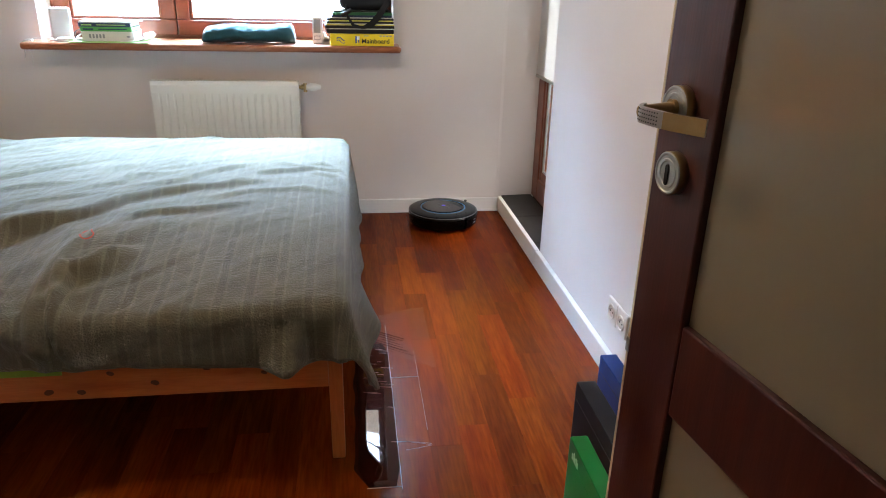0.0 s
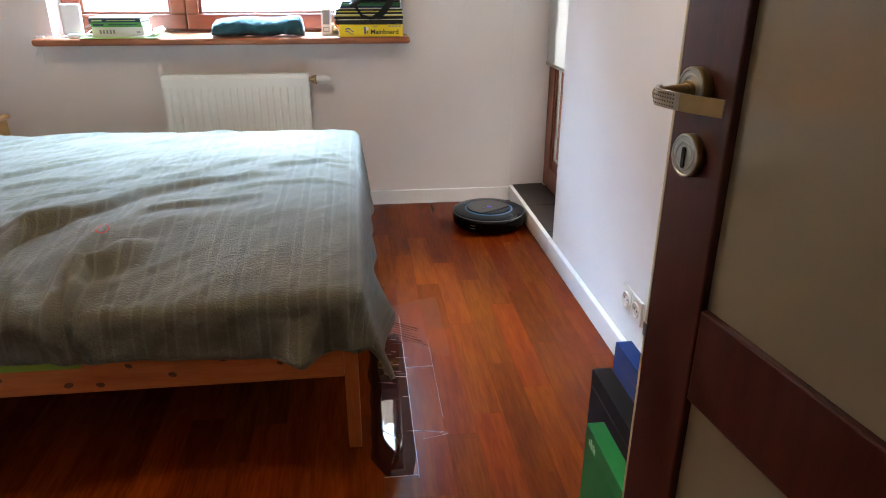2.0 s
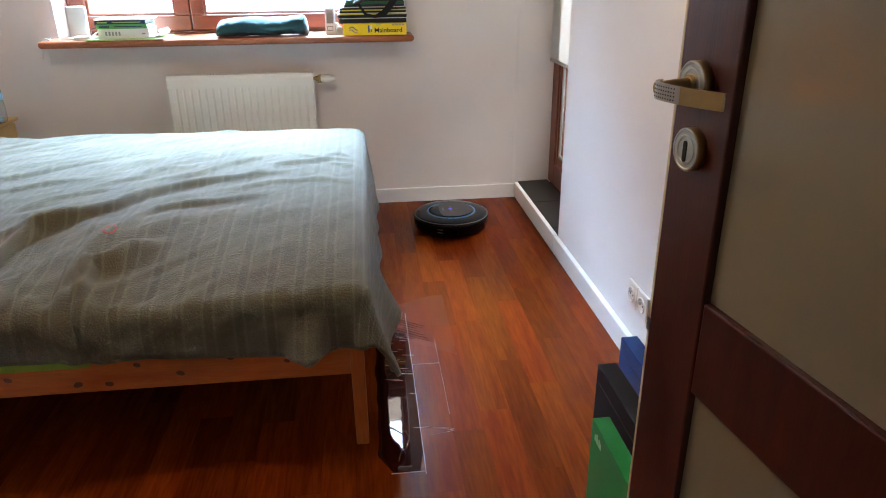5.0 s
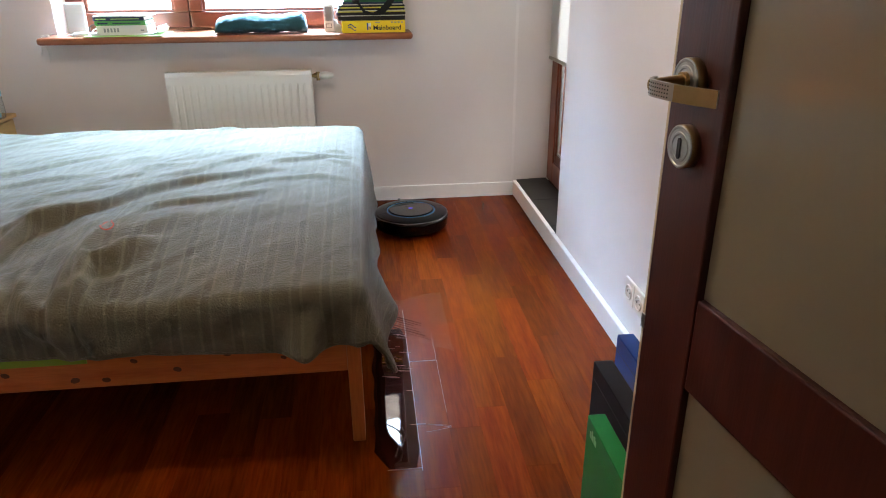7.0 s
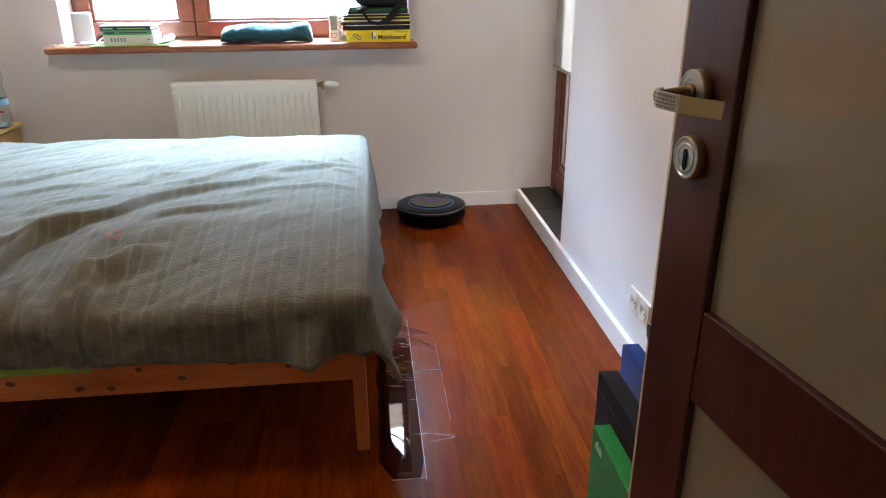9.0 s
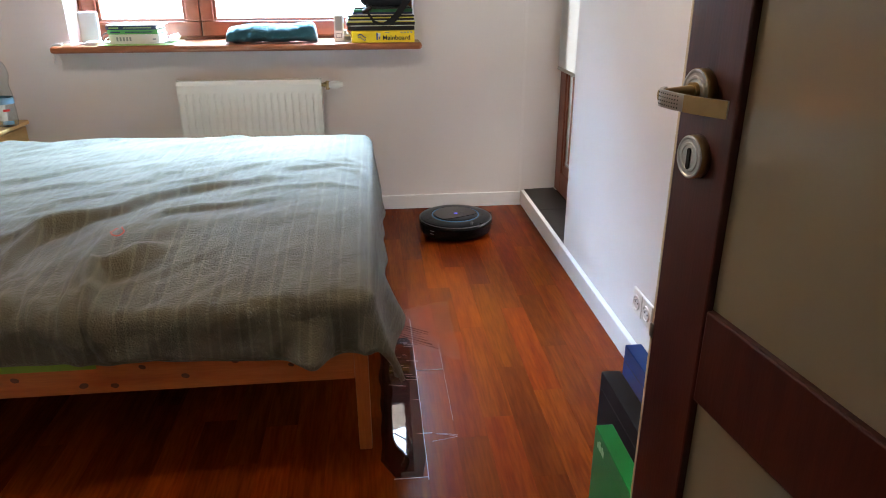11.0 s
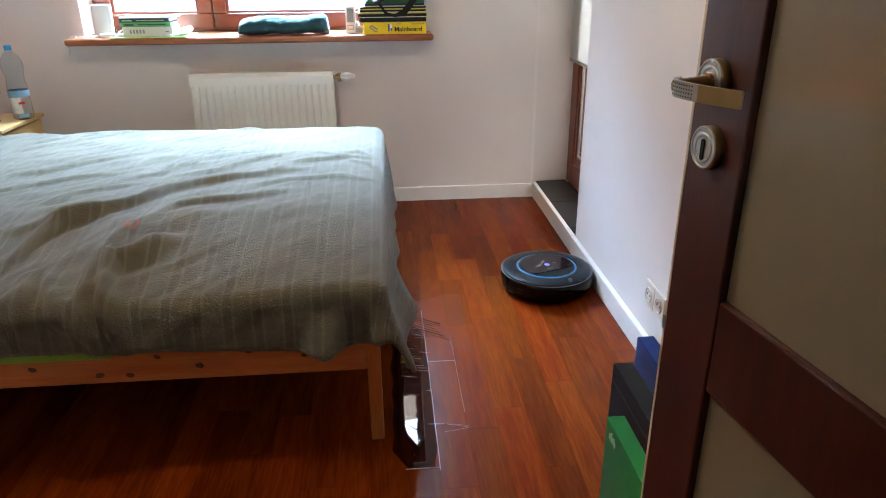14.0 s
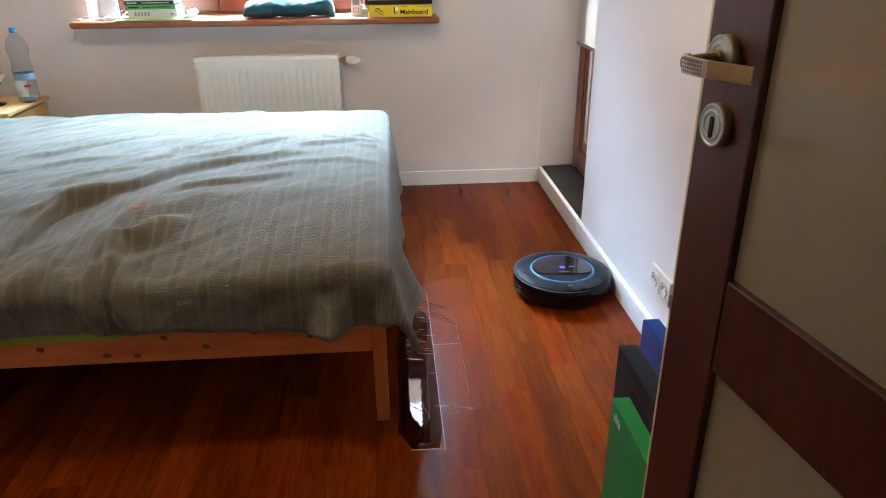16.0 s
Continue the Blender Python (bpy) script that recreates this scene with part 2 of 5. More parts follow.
def clear(name, color, rough, ior, coat=0.0):
    m = bpy.data.materials.new(name)
    m.use_nodes = True
    b = m.node_tree.nodes["Principled BSDF"]
    b.inputs["Base Color"].default_value = (*color, 1)
    b.inputs["Roughness"].default_value = rough
    b.inputs["IOR"].default_value = ior
    b.inputs["Transmission Weight"].default_value = 1.0
    return m


GLASS = clear("window_glass", (1, 1, 1), 0.0, 1.45)
PET = clear("bottle_plastic", (0.88, 0.94, 0.97), 0.06, 1.2)
WATER = clear("water", (0.97, 0.97, 0.97), 0.015, 1.33)
wnt = WATER.node_tree
wtc, wno, wbp = (wnt.nodes.new(k) for k in ("ShaderNodeNewGeometry", "ShaderNodeTexNoise", "ShaderNodeBump"))
wno.inputs["Scale"].default_value, wno.inputs["Detail"].default_value = 26, 2
wbp.inputs["Strength"].default_value, wbp.inputs["Distance"].default_value = 0.12, 0.004
wnt.links.new(wtc.outputs["Position"], wno.inputs["Vector"])
wnt.links.new(wno.outputs["Fac"], wbp.inputs["Height"])
wnt.links.new(wbp.outputs[0], wnt.nodes["Principled BSDF"].inputs["Normal"])



def wet_wood(name, color, ripple):
    m = mat(name, color, 0.03, var=0.2, scale=9, fine=85, bump=0.0, stretch=(7, 0.55, 1), rough_var=0.02)
    nt = m.node_tree
    g, n, b = (nt.nodes.new(k) for k in ("ShaderNodeNewGeometry", "ShaderNodeTexNoise", "ShaderNodeBump"))
    n.inputs["Scale"].default_value, n.inputs["Detail"].default_value = 22, 2
    b.inputs["Strength"].default_value, b.inputs["Distance"].default_value = ripple, 0.003
    nt.links.new(g.outputs["Position"], n.inputs["Vector"])
    nt.links.new(n.outputs["Fac"], b.inputs["Height"])
    nt.links.new(b.outputs[0], nt.nodes["Principled BSDF"].inputs["Normal"])
    nt.nodes["Principled BSDF"].inputs["IOR"].default_value = 1.45
    return m


WET = wet_wood("water_on_dark_wood", (0.030, 0.0045, 0.002), 0.035)
DAMP = wet_wood("damp_wood", (0.060, 0.008, 0.002), 0.12)


def film_coat(name, ior, rough):
    """A clear thin skin of water: the wood shows through, and the gloss grows at a flat angle."""
    m = bpy.data.materials.new(name)
    m.use_nodes = True
    N, L = m.node_tree.nodes, m.node_tree.links
    fr, gl, tr, mx, geo, no, rr = (N.new("ShaderNode" + k) for k in ("Fresnel", "BsdfGlossy", "BsdfTransparent", "MixShader", "NewGeometry", "TexNoise", "MapRange"))
    fr.inputs["IOR"].default_value = ior
    no.inputs["Scale"].default_value, no.inputs["Detail"].default_value = 30, 3
    L.new(geo.outputs["Position"], no.inputs["Vector"])
    rr.inputs["To Min"].default_value, rr.inputs["To Max"].default_value = rough * 0.6, rough * 1.5
    L.new(no.outputs["Fac"], rr.inputs["Value"])
    L.new(rr.outputs[0], gl.inputs["Roughness"])
    L.new(fr.outputs[0], mx.inputs[0])
    L.new(tr.outputs[0], mx.inputs[1])
    L.new(gl.outputs[0], mx.inputs[2])
    L.new(mx.outputs[0], N["Material Output"].inputs[0])
    return m


FILM = film_coat("drying_water_film", 1.22, 0.14)
# one pale colour for joints and drag marks, and for the painted glints
PALE_STRIP = mat("pale_joint_and_glint", (0.50, 0.44, 0.44), 0.25, var=0.2, scale=60, bump=0.0)

# opal door glass: satin body under a clear surface
FROSTED = mat("opal_door_glass", (0.33, 0.285, 0.20), 0.5, var=0.04, scale=2, bump=0.0, coat=1.0, coat_rough=0.03)
fnt = FROSTED.node_tree
fnt.nodes["Principled BSDF"].inputs["Coat IOR"].default_value = 2.0
ft, fm = fnt.nodes.new("ShaderNodeBsdfTranslucent"), fnt.nodes.new("ShaderNodeMixShader")
ft.inputs["Color"].default_value = (0.56, 0.49, 0.36, 1)
fm.inputs[0].default_value = 0.55
fnt.links.new(fnt.nodes["Principled BSDF"].outputs[0], fm.inputs[1])
fnt.links.new(ft.outputs[0], fm.inputs[2])
fnt.links.new(fm.outputs[0], fnt.nodes["Material Output"].inputs[0])

# roller blind lets part of the daylight through
BLIND = mat("white_blind_fabric", (0.85, 0.85, 0.83), 0.9, var=0.02, fine=400, bump=0.1)
bnt = BLIND.node_tree
tr, mx = bnt.nodes.new("ShaderNodeBsdfTranslucent"), bnt.nodes.new("ShaderNodeMixShader")
tr.inputs["Color"].default_value = (0.8, 0.82, 0.82, 1)
mx.inputs[0].default_value = 0.6
bnt.links.new(bnt.nodes["Principled BSDF"].outputs[0], mx.inputs[1])
bnt.links.new(tr.outputs[0], mx.inputs[2])
bnt.links.new(mx.outputs[0], bnt.nodes["Material Output"].inputs[0])

# violet status light of the robot
GLOW = bpy.data.materials.new("violet_led")
GLOW.use_nodes = True
gb = GLOW.node_tree.nodes["Principled BSDF"]
gb.inputs["Base Color"].default_value = (0.05, 0.04, 0.3, 1)
gb.inputs["Emission Color"].default_value = (0.16, 0.12, 1.0, 1)
gb.inputs["Emission Strength"].default_value = 0.5


def blanket_material():
    m = mat("grey_fleece", (0.116, 0.106, 0.069), 0.95, var=0.20, scale=16, fine=240, bump=1.0, sheen=0.25, dist=0.006)
    nt = m.node_tree
    N, L = nt.nodes, nt.links
    b = N["Principled BSDF"]
    old = b.inputs["Base Color"].links[0].from_socket
    uv = N.new("ShaderNodeUVMap")
    uv.uv_map = "cloth"
    sep = N.new("ShaderNodeSeparateXYZ")
    L.new(uv.outputs[0], sep.inputs[0])
    wob = N.new("ShaderNodeTexNoise")
    wob.inputs["Scale"].default_value = 5
    L.new(uv.outputs[0], wob.inputs["Vector"])
    wm = N.new("ShaderNodeMath")
    wm.operation = "MULTIPLY_ADD"
    wm.inputs[1].default_value = 0.012
    L.new(wob.outputs["Fac"], wm.inputs[0])
    L.new(sep.outputs[0], wm.inputs[2])
    sc = N.new("ShaderNodeMath")
    sc.operation = "MULTIPLY"
    sc.inputs[1].default_value = 1 / 0.069
    L.new(wm.outputs[0], sc.inputs[0])
    fr = N.new("ShaderNodeMath")
    fr.operation = "FRACT"
    L.new(sc.outputs[0], fr.inputs[0])
    ramp = N.new("ShaderNodeValToRGB")
    e = ramp.color_ramp.elements
    e[0].position, e[0].color = 0.0, (0.97, 0.97, 0.97, 1)
    e[1].position, e[1].color = 1.0, (0.97, 0.97, 0.97, 1)
    for p, v in ((0.22, 0.97), (0.25, 1.22), (0.31, 1.22), (0.35, 0.87), (0.57, 0.87), (0.61, 1.22), (0.67, 1.22), (0.70, 0.97)):
        k = e.new(p)
        k.color = (v, v * 1.01, v * 1.03, 1)
    L.new(fr.outputs[0], ramp.inputs[0])
    mul = N.new("ShaderNodeMix")
    mul.data_type, mul.blend_type = "RGBA", "MULTIPLY"
    mul.inputs[0].default_value = 1.0
    L.new(old, mul.inputs[6])
    L.new(ramp.outputs[0], mul.inputs[7])
    L.new(mul.outputs[2], b.inputs["Base Color"])
    return m


FLEECE = blanket_material()


# ---------------------------------------------------------------- mesh helpers
def mesh_from(bm, name, material, smooth=False):
    bmesh.ops.recalc_face_normals(bm, faces=bm.faces)
    me = bpy.data.meshes.new(name)
    if smooth:
        for f in bm.faces:
            f.smooth = True
    bm.to_mesh(me)
    bm.free()
    for m in material if isinstance(material, (list, tuple)) else [material]:
        me.materials.append(m)
    return me


def part(name, bm, material, parent=None, label="", smooth=False, m=None):
    ob = new(name, mesh_from(bm, name, material, smooth))
    if parent is not None:
        ob.parent = parent
    if m is not None:
        ob.matrix_basis = m
    return tagged(ob, label)


def group_empty(name, m, label, category, group="", kind=""):
    e = new(name)
    e.empty_display_size = 0.1
    e.matrix_basis = m
    return tagged(e, label, category, group, kind)


def box(bm, x0, x1, y0, y1, z0, z1, bev=0.0, seg=2, m=None):
    r = bmesh.ops.create_cube(bm, size=1)
    t = Matrix.Translation(((x0 + x1) / 2, (y0 + y1) / 2, (z0 + z1) / 2)) @ Matrix.Diagonal((x1 - x0, y1 - y0, z1 - z0, 1))
    bmesh.ops.transform(bm, matrix=t if m is None else m @ t, verts=r["verts"])
    if bev:
        es = list({e for v in r["verts"] for e in v.link_edges})
        bmesh.ops.bevel(bm, geom=es, offset=bev, segments=seg, affect="EDGES", profile=0.5)
    return bm


def boxes(*specs, bev=0.0, seg=2):
    bm = bmesh.new()
    for s in specs:
        box(bm, *s, bev=bev, seg=seg)
    return bm


def lathe(profile, n=48, bm=None, m=None, arc=(0, 360)):
    """Turns (radius, height) pairs about z."""
    bm = bm or bmesh.new()
    full = abs(arc[1] - arc[0]) >= 360
    cols = n if full else n + 1
    rings = []
    for i in range(cols):
        a = radians(arc[0] + (arc[1] - arc[0]) * i / n)
        ring = []
        for r, z in profile:
            p = Vector((r * math.cos(a), r * math.sin(a), z))
            ring.append(bm.verts.new(m @ p if m else p))
        rings.append(ring)
    for i in range(n):
        A, B = rings[i], rings[(i + 1) % cols]
        for j in range(len(profile) - 1):
            if profile[j][0] < 1e-6 and profile[j + 1][0] < 1e-6:
                continue
            bm.faces.new((A[j], B[j], B[j + 1], A[j + 1]))
    bmesh.ops.remove_doubles(bm, verts=bm.verts, dist=1e-6)
    return bm


def cyl(bm, p0, p1, r0, r1=None, n=20):
    p0, p1 = Vector(p0), Vector(p1)
    r1 = r0 if r1 is None else r1
    d = p1 - p0
    q = d.to_track_quat("Z", "Y").to_matrix().to_4x4()
    bmesh.ops.create_cone(bm, cap_ends=True, segments=n, radius1=r0, radius2=r1, depth=d.length,
                          matrix=Matrix.Translation((p0 + p1) / 2) @ q)
    return bm


def tube(points, r, n=8, bm=None):
    """A round tube along a smoothed line of points."""
    bm = bm or bmesh.new()
    P = [Vector(p) for p in points]
    fine = []
    for i in range(len(P) - 1):
        a, b, c, d = P[max(i - 1, 0)], P[i], P[i + 1], P[min(i + 2, len(P) - 1)]
        for k in range(6):
            t = k / 6
            fine.append(0.5 * ((2 * b) + (c - a) * t + (2 * a - 5 * b + 4 * c - d) * t * t + (3 * b - a - 3 * c + d) * t ** 3))
    fine.append(P[-1])
    rings = []
    for i, p in enumerate(fine):
        d = (fine[min(i + 1, len(fine) - 1)] - fine[max(i - 1, 0)]).normalized()
        q = d.to_track_quat("Z", "Y").to_matrix()
        rings.append([bm.verts.new(p + q @ Vector((r * math.cos(6.2832 * k / n), r * math.sin(6.2832 * k / n), 0))) for k in range(n)])
    for A, B in zip(rings, rings[1:]):
        for k in range(n):
            bm.faces.new((A[k], A[(k + 1) % n], B[(k + 1) % n], B[k]))
    bm.faces.new(rings[0][::-1])
    bm.faces.new(rings[-1])
    return bm


def prism(poly, z0, z1, bm=None):
    bm = bm or bmesh.new()
    lo = [bm.verts.new((x, y, z0)) for x, y in poly]
    hi = [bm.verts.new((x, y, z1)) for x, y in poly]
    bm.faces.new(lo[::-1])
    bm.faces.new(hi)
    for i in range(len(poly)):
        j = (i + 1) % len(poly)
        bm.faces.new((lo[i], lo[j], hi[j], hi[i]))
    return bm


def text_mesh(body, size, depth=0.0004):
    cu = bpy.data.curves.new("text", "FONT")
    cu.body, cu.size, cu.extrude, cu.align_x, cu.offset = body, size, depth, "LEFT", size * 0.02
    ob = bpy.data.objects.new("text", cu)
    scene.collection.objects.link(ob)
    bpy.context.view_layer.update()
    me = bpy.data.meshes.new_from_object(ob.evaluated_get(bpy.context.evaluated_depsgraph_get()))
    bpy.data.objects.remove(ob)
    return me


# ---------------------------------------------------------------- the room
CEIL = 2.6
WEST, SOUTH = -3.0, -3.33
SILL_TOP = 0.855


def structure(name, bm, material, label, category=""):
    return tagged(part(name, bm, material), label, category or name.split("_")[0], kind="structure")


def build_room():
    bm = bmesh.new()
    wx0, wx1, wz1 = -2.14, -0.553, 1.98
    box(bm, WEST - 0.2, wx0, 0.012, 0.4, 0, CEIL)
    box(bm, wx0, wx1, 0.012, 0.4, 0, SILL_TOP - 0.03)
    box(bm, wx0, wx1, 0.012, 0.4, wz1, CEIL)
    prism([(wx1, 0.012), (-0.012, 0.012), (0.004, 0.016), (0.20, 0.034), (0.5, 0.034), (0.5, 0.4), (wx1, 0.4)], 0, CEIL, bm)
    structure("wall_north", bm, PLASTER, "off-white plastered wall with the window opening", "wall")
    bm = boxes((0.02, 0.5, SOUTH - 0.12, -0.773, 0, CEIL), (0.02, 0.5, -0.773, 0.034, 2.25, CEIL), bev=0.006)
    structure("wall_east", bm, PLASTER, "off-white plastered wall with a balcony niche", "wall")
    structure("wall_west", boxes((WEST - 0.2, WEST, SOUTH - 0.12, 0.012, 0, CEIL)), PLASTER, "plain off-white plastered wall", "wall")
    bm = boxes((WEST, -1.075, SOUTH - 0.12, SOUTH, 0, CEIL), (-0.205, 0.02, SOUTH - 0.12, SOUTH, 0, CEIL),
               (-1.075, -0.205, SOUTH - 0.12, SOUTH, 2.06, CEIL))
    structure("wall_south", bm, PLASTER, "off-white plastered wall with the doorway", "wall")
    structure("ceiling", boxes((WEST - 0.2, 0.5, -5.2, 0.4, CEIL, CEIL + 0.1)), CEILING, "plain white painted ceiling", "ceiling")
    bm = boxes((-2.4, -2.2, -5.2, SOUTH - 0.12, 0, CEIL), (0.6, 0.8, -5.2, SOUTH - 0.12, 0, CEIL), (-2.4, 0.8, -5.4, -5.2, 0, CEIL))
    structure("wall_hall", bm, PLASTER, "off-white walls of the hall behind the doorway", "wall")
    # door lining
    for x0, x1 in ((-1.075, -1.045), (-0.235, -0.205)):
        structure("door_trim", boxes((x0, x1, SOUTH - 0.13, SOUTH + 0.01, 0, 2.06), bev=0.003), MAHOGANY, "dark-stained wooden door lining", "trim")
    structure("door_trim", boxes((-1.045, -0.235, SOUTH - 0.13, SOUTH + 0.01, 2.03, 2.06), bev=0.003), MAHOGANY, "dark-stained wooden door lining", "trim")
    # skirting boards
    structure("baseboard_north", boxes((WEST, -0.001, 0.0, 0.0118, -0.0005, 0.073), bev=0.003), SKIRT, "low white-painted skirting board", "baseboard")
    structure("baseboard_east", boxes((0.0, 0.0198, SOUTH, -0.773, -0.0005, 0.077), bev=0.003), SKIRT, "low white-painted skirting board", "baseboard")
    structure("baseboard_west", boxes((WEST, WEST + 0.0118, SOUTH, -0.002, 0.001, 0.073), bev=0.003), SKIRT, "low white-painted skirting board", "baseboard")
    structure("trim_step", boxes((0.0, 0.0198, -0.772, 0.011, -0.0005, 0.079), bev=0.003), SKIRT, "white-painted riser of the balcony step", "trim")
    # slate step
    step = structure("floor_step", boxes((0.02, 0.5, -0.772, 0.03, 0.0, 0.066)), GROOVE, "dark slate step below the balcony window", "step")
    for y0, y1 in ((-0.772, -0.694), (-0.692, -0.333), (-0.331, 0.031)):
        part("tile", boxes((0.021, 0.185, y0, y1, 0.066, 0.080), bev=0.0015, seg=1), SLATE, step)


build_room()


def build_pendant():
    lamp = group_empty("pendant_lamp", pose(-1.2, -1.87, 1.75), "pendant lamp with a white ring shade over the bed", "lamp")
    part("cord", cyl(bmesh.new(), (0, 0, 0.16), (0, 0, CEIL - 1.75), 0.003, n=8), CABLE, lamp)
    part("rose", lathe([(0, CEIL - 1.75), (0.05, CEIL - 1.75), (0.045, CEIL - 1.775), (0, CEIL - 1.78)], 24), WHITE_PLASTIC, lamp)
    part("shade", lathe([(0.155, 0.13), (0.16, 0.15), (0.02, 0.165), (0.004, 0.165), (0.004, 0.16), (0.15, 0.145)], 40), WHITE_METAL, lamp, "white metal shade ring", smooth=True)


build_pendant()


def build_window():
    x0, x1, z0, z1 = -2.14, -0.553, SILL_TOP, 1.98
    y0, y1 = 0.15, 0.215
    win = tagged(part("window_1", boxes((x0, x1, y0 + 0.02, y1 + 0.02, z0 - 0.03, z0 + 0.022), (x0, x1, y0 + 0.02, y1 + 0.02, z1 - 0.05, z1),
                                        (x0, x0 + 0.03, y0 + 0.02, y1 + 0.02, z0 + 0.022, z1 - 0.05), (x1 - 0.03, x1, y0 + 0.02, y1 + 0.02, z0 + 0.022, z1 - 0.05),
                                        (-1.60, -1.55, y0 + 0.02, y1 + 0.02, z0 + 0.022, z1 - 0.05), bev=0.003), WINDOW_WOOD),
                 "red-brown wooden window with two casements", "window", kind="structure")
    for a, b in ((x0 + 0.02, -1.578), (-1.574, x1 - 0.02)):
        s = 0.068 if a < -2 else 0.06
        zb, zt = z0 + 0.012, z1 - 0.03
        sash = part("window_frame", boxes((a, b, y0, y1 - 0.005, zb, zb + 0.072), (a, b, y0, y1 - 0.005, zt - 0.07, zt),
                                          (a, a + s, y0, y1 - 0.005, zb + 0.072, zt - 0.07), (b - s, b, y0, y1 - 0.005, zb + 0.072, zt - 0.07), bev=0.006), WINDOW_WOOD, win)
        gb2 = 0.012
        ga, gc, gz0, gz1 = a + s, b - s, zb + 0.072, zt - 0.07
        part("bead", boxes((ga, gc, y0 + 0.012, y0 + 0.026, gz0, gz0 + gb2), (ga, gc, y0 + 0.012, y0 + 0.026, gz1 - gb2, gz1),
                           (ga, ga + gb2, y0 + 0.012, y0 + 0.026, gz0 + gb2, gz1 - gb2), (gc - gb2, gc, y0 + 0.012, y0 + 0.026, gz0 + gb2, gz1 - gb2), bev=0.003), WINDOW_WOOD, sash)
        p = part("pane", boxes((ga + 0.002, gc - 0.002, y0 + 0.028, y0 + 0.034, gz0 + 0.002, gz1 - 0.002)), GLASS, sash)
        p.visible_shadow = False
    # sill board with a rounded nose
    bm = boxes((-2.166, -0.528, -0.165, 0.0118, SILL_TOP - 0.031, SILL_TOP), bev=0.013, seg=4)
    box(bm, -2.138, -0.555, 0.0, 0.169, SILL_TOP - 0.0295, SILL_TOP - 0.0008)
    structure("sill_1", bm, SILL_WOOD, "red-brown varnished wooden window sill board", "window sill")
    # balcony window
    win2 = tagged(part("window_2", boxes((0.188, 0.25, -0.07, 0.033, 0.081, 2.25), (0.188, 0.25, -0.93, -0.83, 0.081, 2.25),
                                         (0.188, 0.25, -0.83, -0.07, 0.081, 0.19), (0.188, 0.25, -0.83, -0.07, 2.15, 2.25), bev=0.004), WINDOW_WOOD),
                  "red-brown wooden balcony window above the slate step", "window", kind="structure")
    part("window_frame", boxes((0.194, 0.244, -0.098, -0.071, 0.191, 2.149), (0.194, 0.244, -0.83, -0.80, 0.191, 2.149), (0.194, 0.244, -0.80, -0.098, 0.191, 0.236),
                               (0.194, 0.244, -0.80, -0.098, 2.10, 2.149), bev=0.005), WINDOW_WOOD, win2)
    part("seal", boxes((0.20, 0.21, -0.112, -0.0985, 0.237, 2.1), (0.20, 0.21, -0.80, -0.112, 0.237, 0.247)), NICKEL, win2, "pale grey glazing strip")
    p = part("pane", boxes((0.215, 0.221, -0.80, -0.0985, 0.237, 2.1)), GLASS, win2)
    p.visible_shadow = False
    blind = group_empty("roller_blind", pose(0.172, -0.40, 0.70), "white roller blind drawn most of the way down", "blind")
    part("fabric", boxes((-0.0006, 0.0006, -0.42, 0.425, 0.016, 1.48)), BLIND, blind)
    part("bottom_bar", boxes((-0.006, 0.006, -0.42, 0.425, 0.0, 0.016), bev=0.003), NICKEL, blind, "grey metal bottom bar")
    part("roller", cyl(bmesh.new(), (0, -0.425, 1.5), (0, 0.425, 1.5), 0.022), WHITE_PLASTIC, blind)
    back = structure("backdrop", boxes((-14, 12, 12.0, 12.2, -3.0, 3.2)), GLOWING_WHITE, "glowing pale backdrop of the house front across the yard", "backdrop")
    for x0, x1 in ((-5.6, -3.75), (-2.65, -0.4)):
        part("pink_panel", boxes((x0, x1, 11.9, 11.99, 0.98, 1.9)), GLOWING_PINK, back)
        part("ledge", boxes((x0 - 0.05, x1 + 0.05, 11.8, 11.99, 0.86, 0.90)), GLOWING_GREY, back)
        part("ledge", boxes((x0 - 0.05, x1 + 0.05, 11.8, 11.99, 0.72, 0.75)), GLOWING_GREY, back)
    structure("ground", boxes((-60, 60, 0.45, 120, -3.2, -3.0)), FAR_WALL, "pale paved yard outside the window", "ground")


build_window()


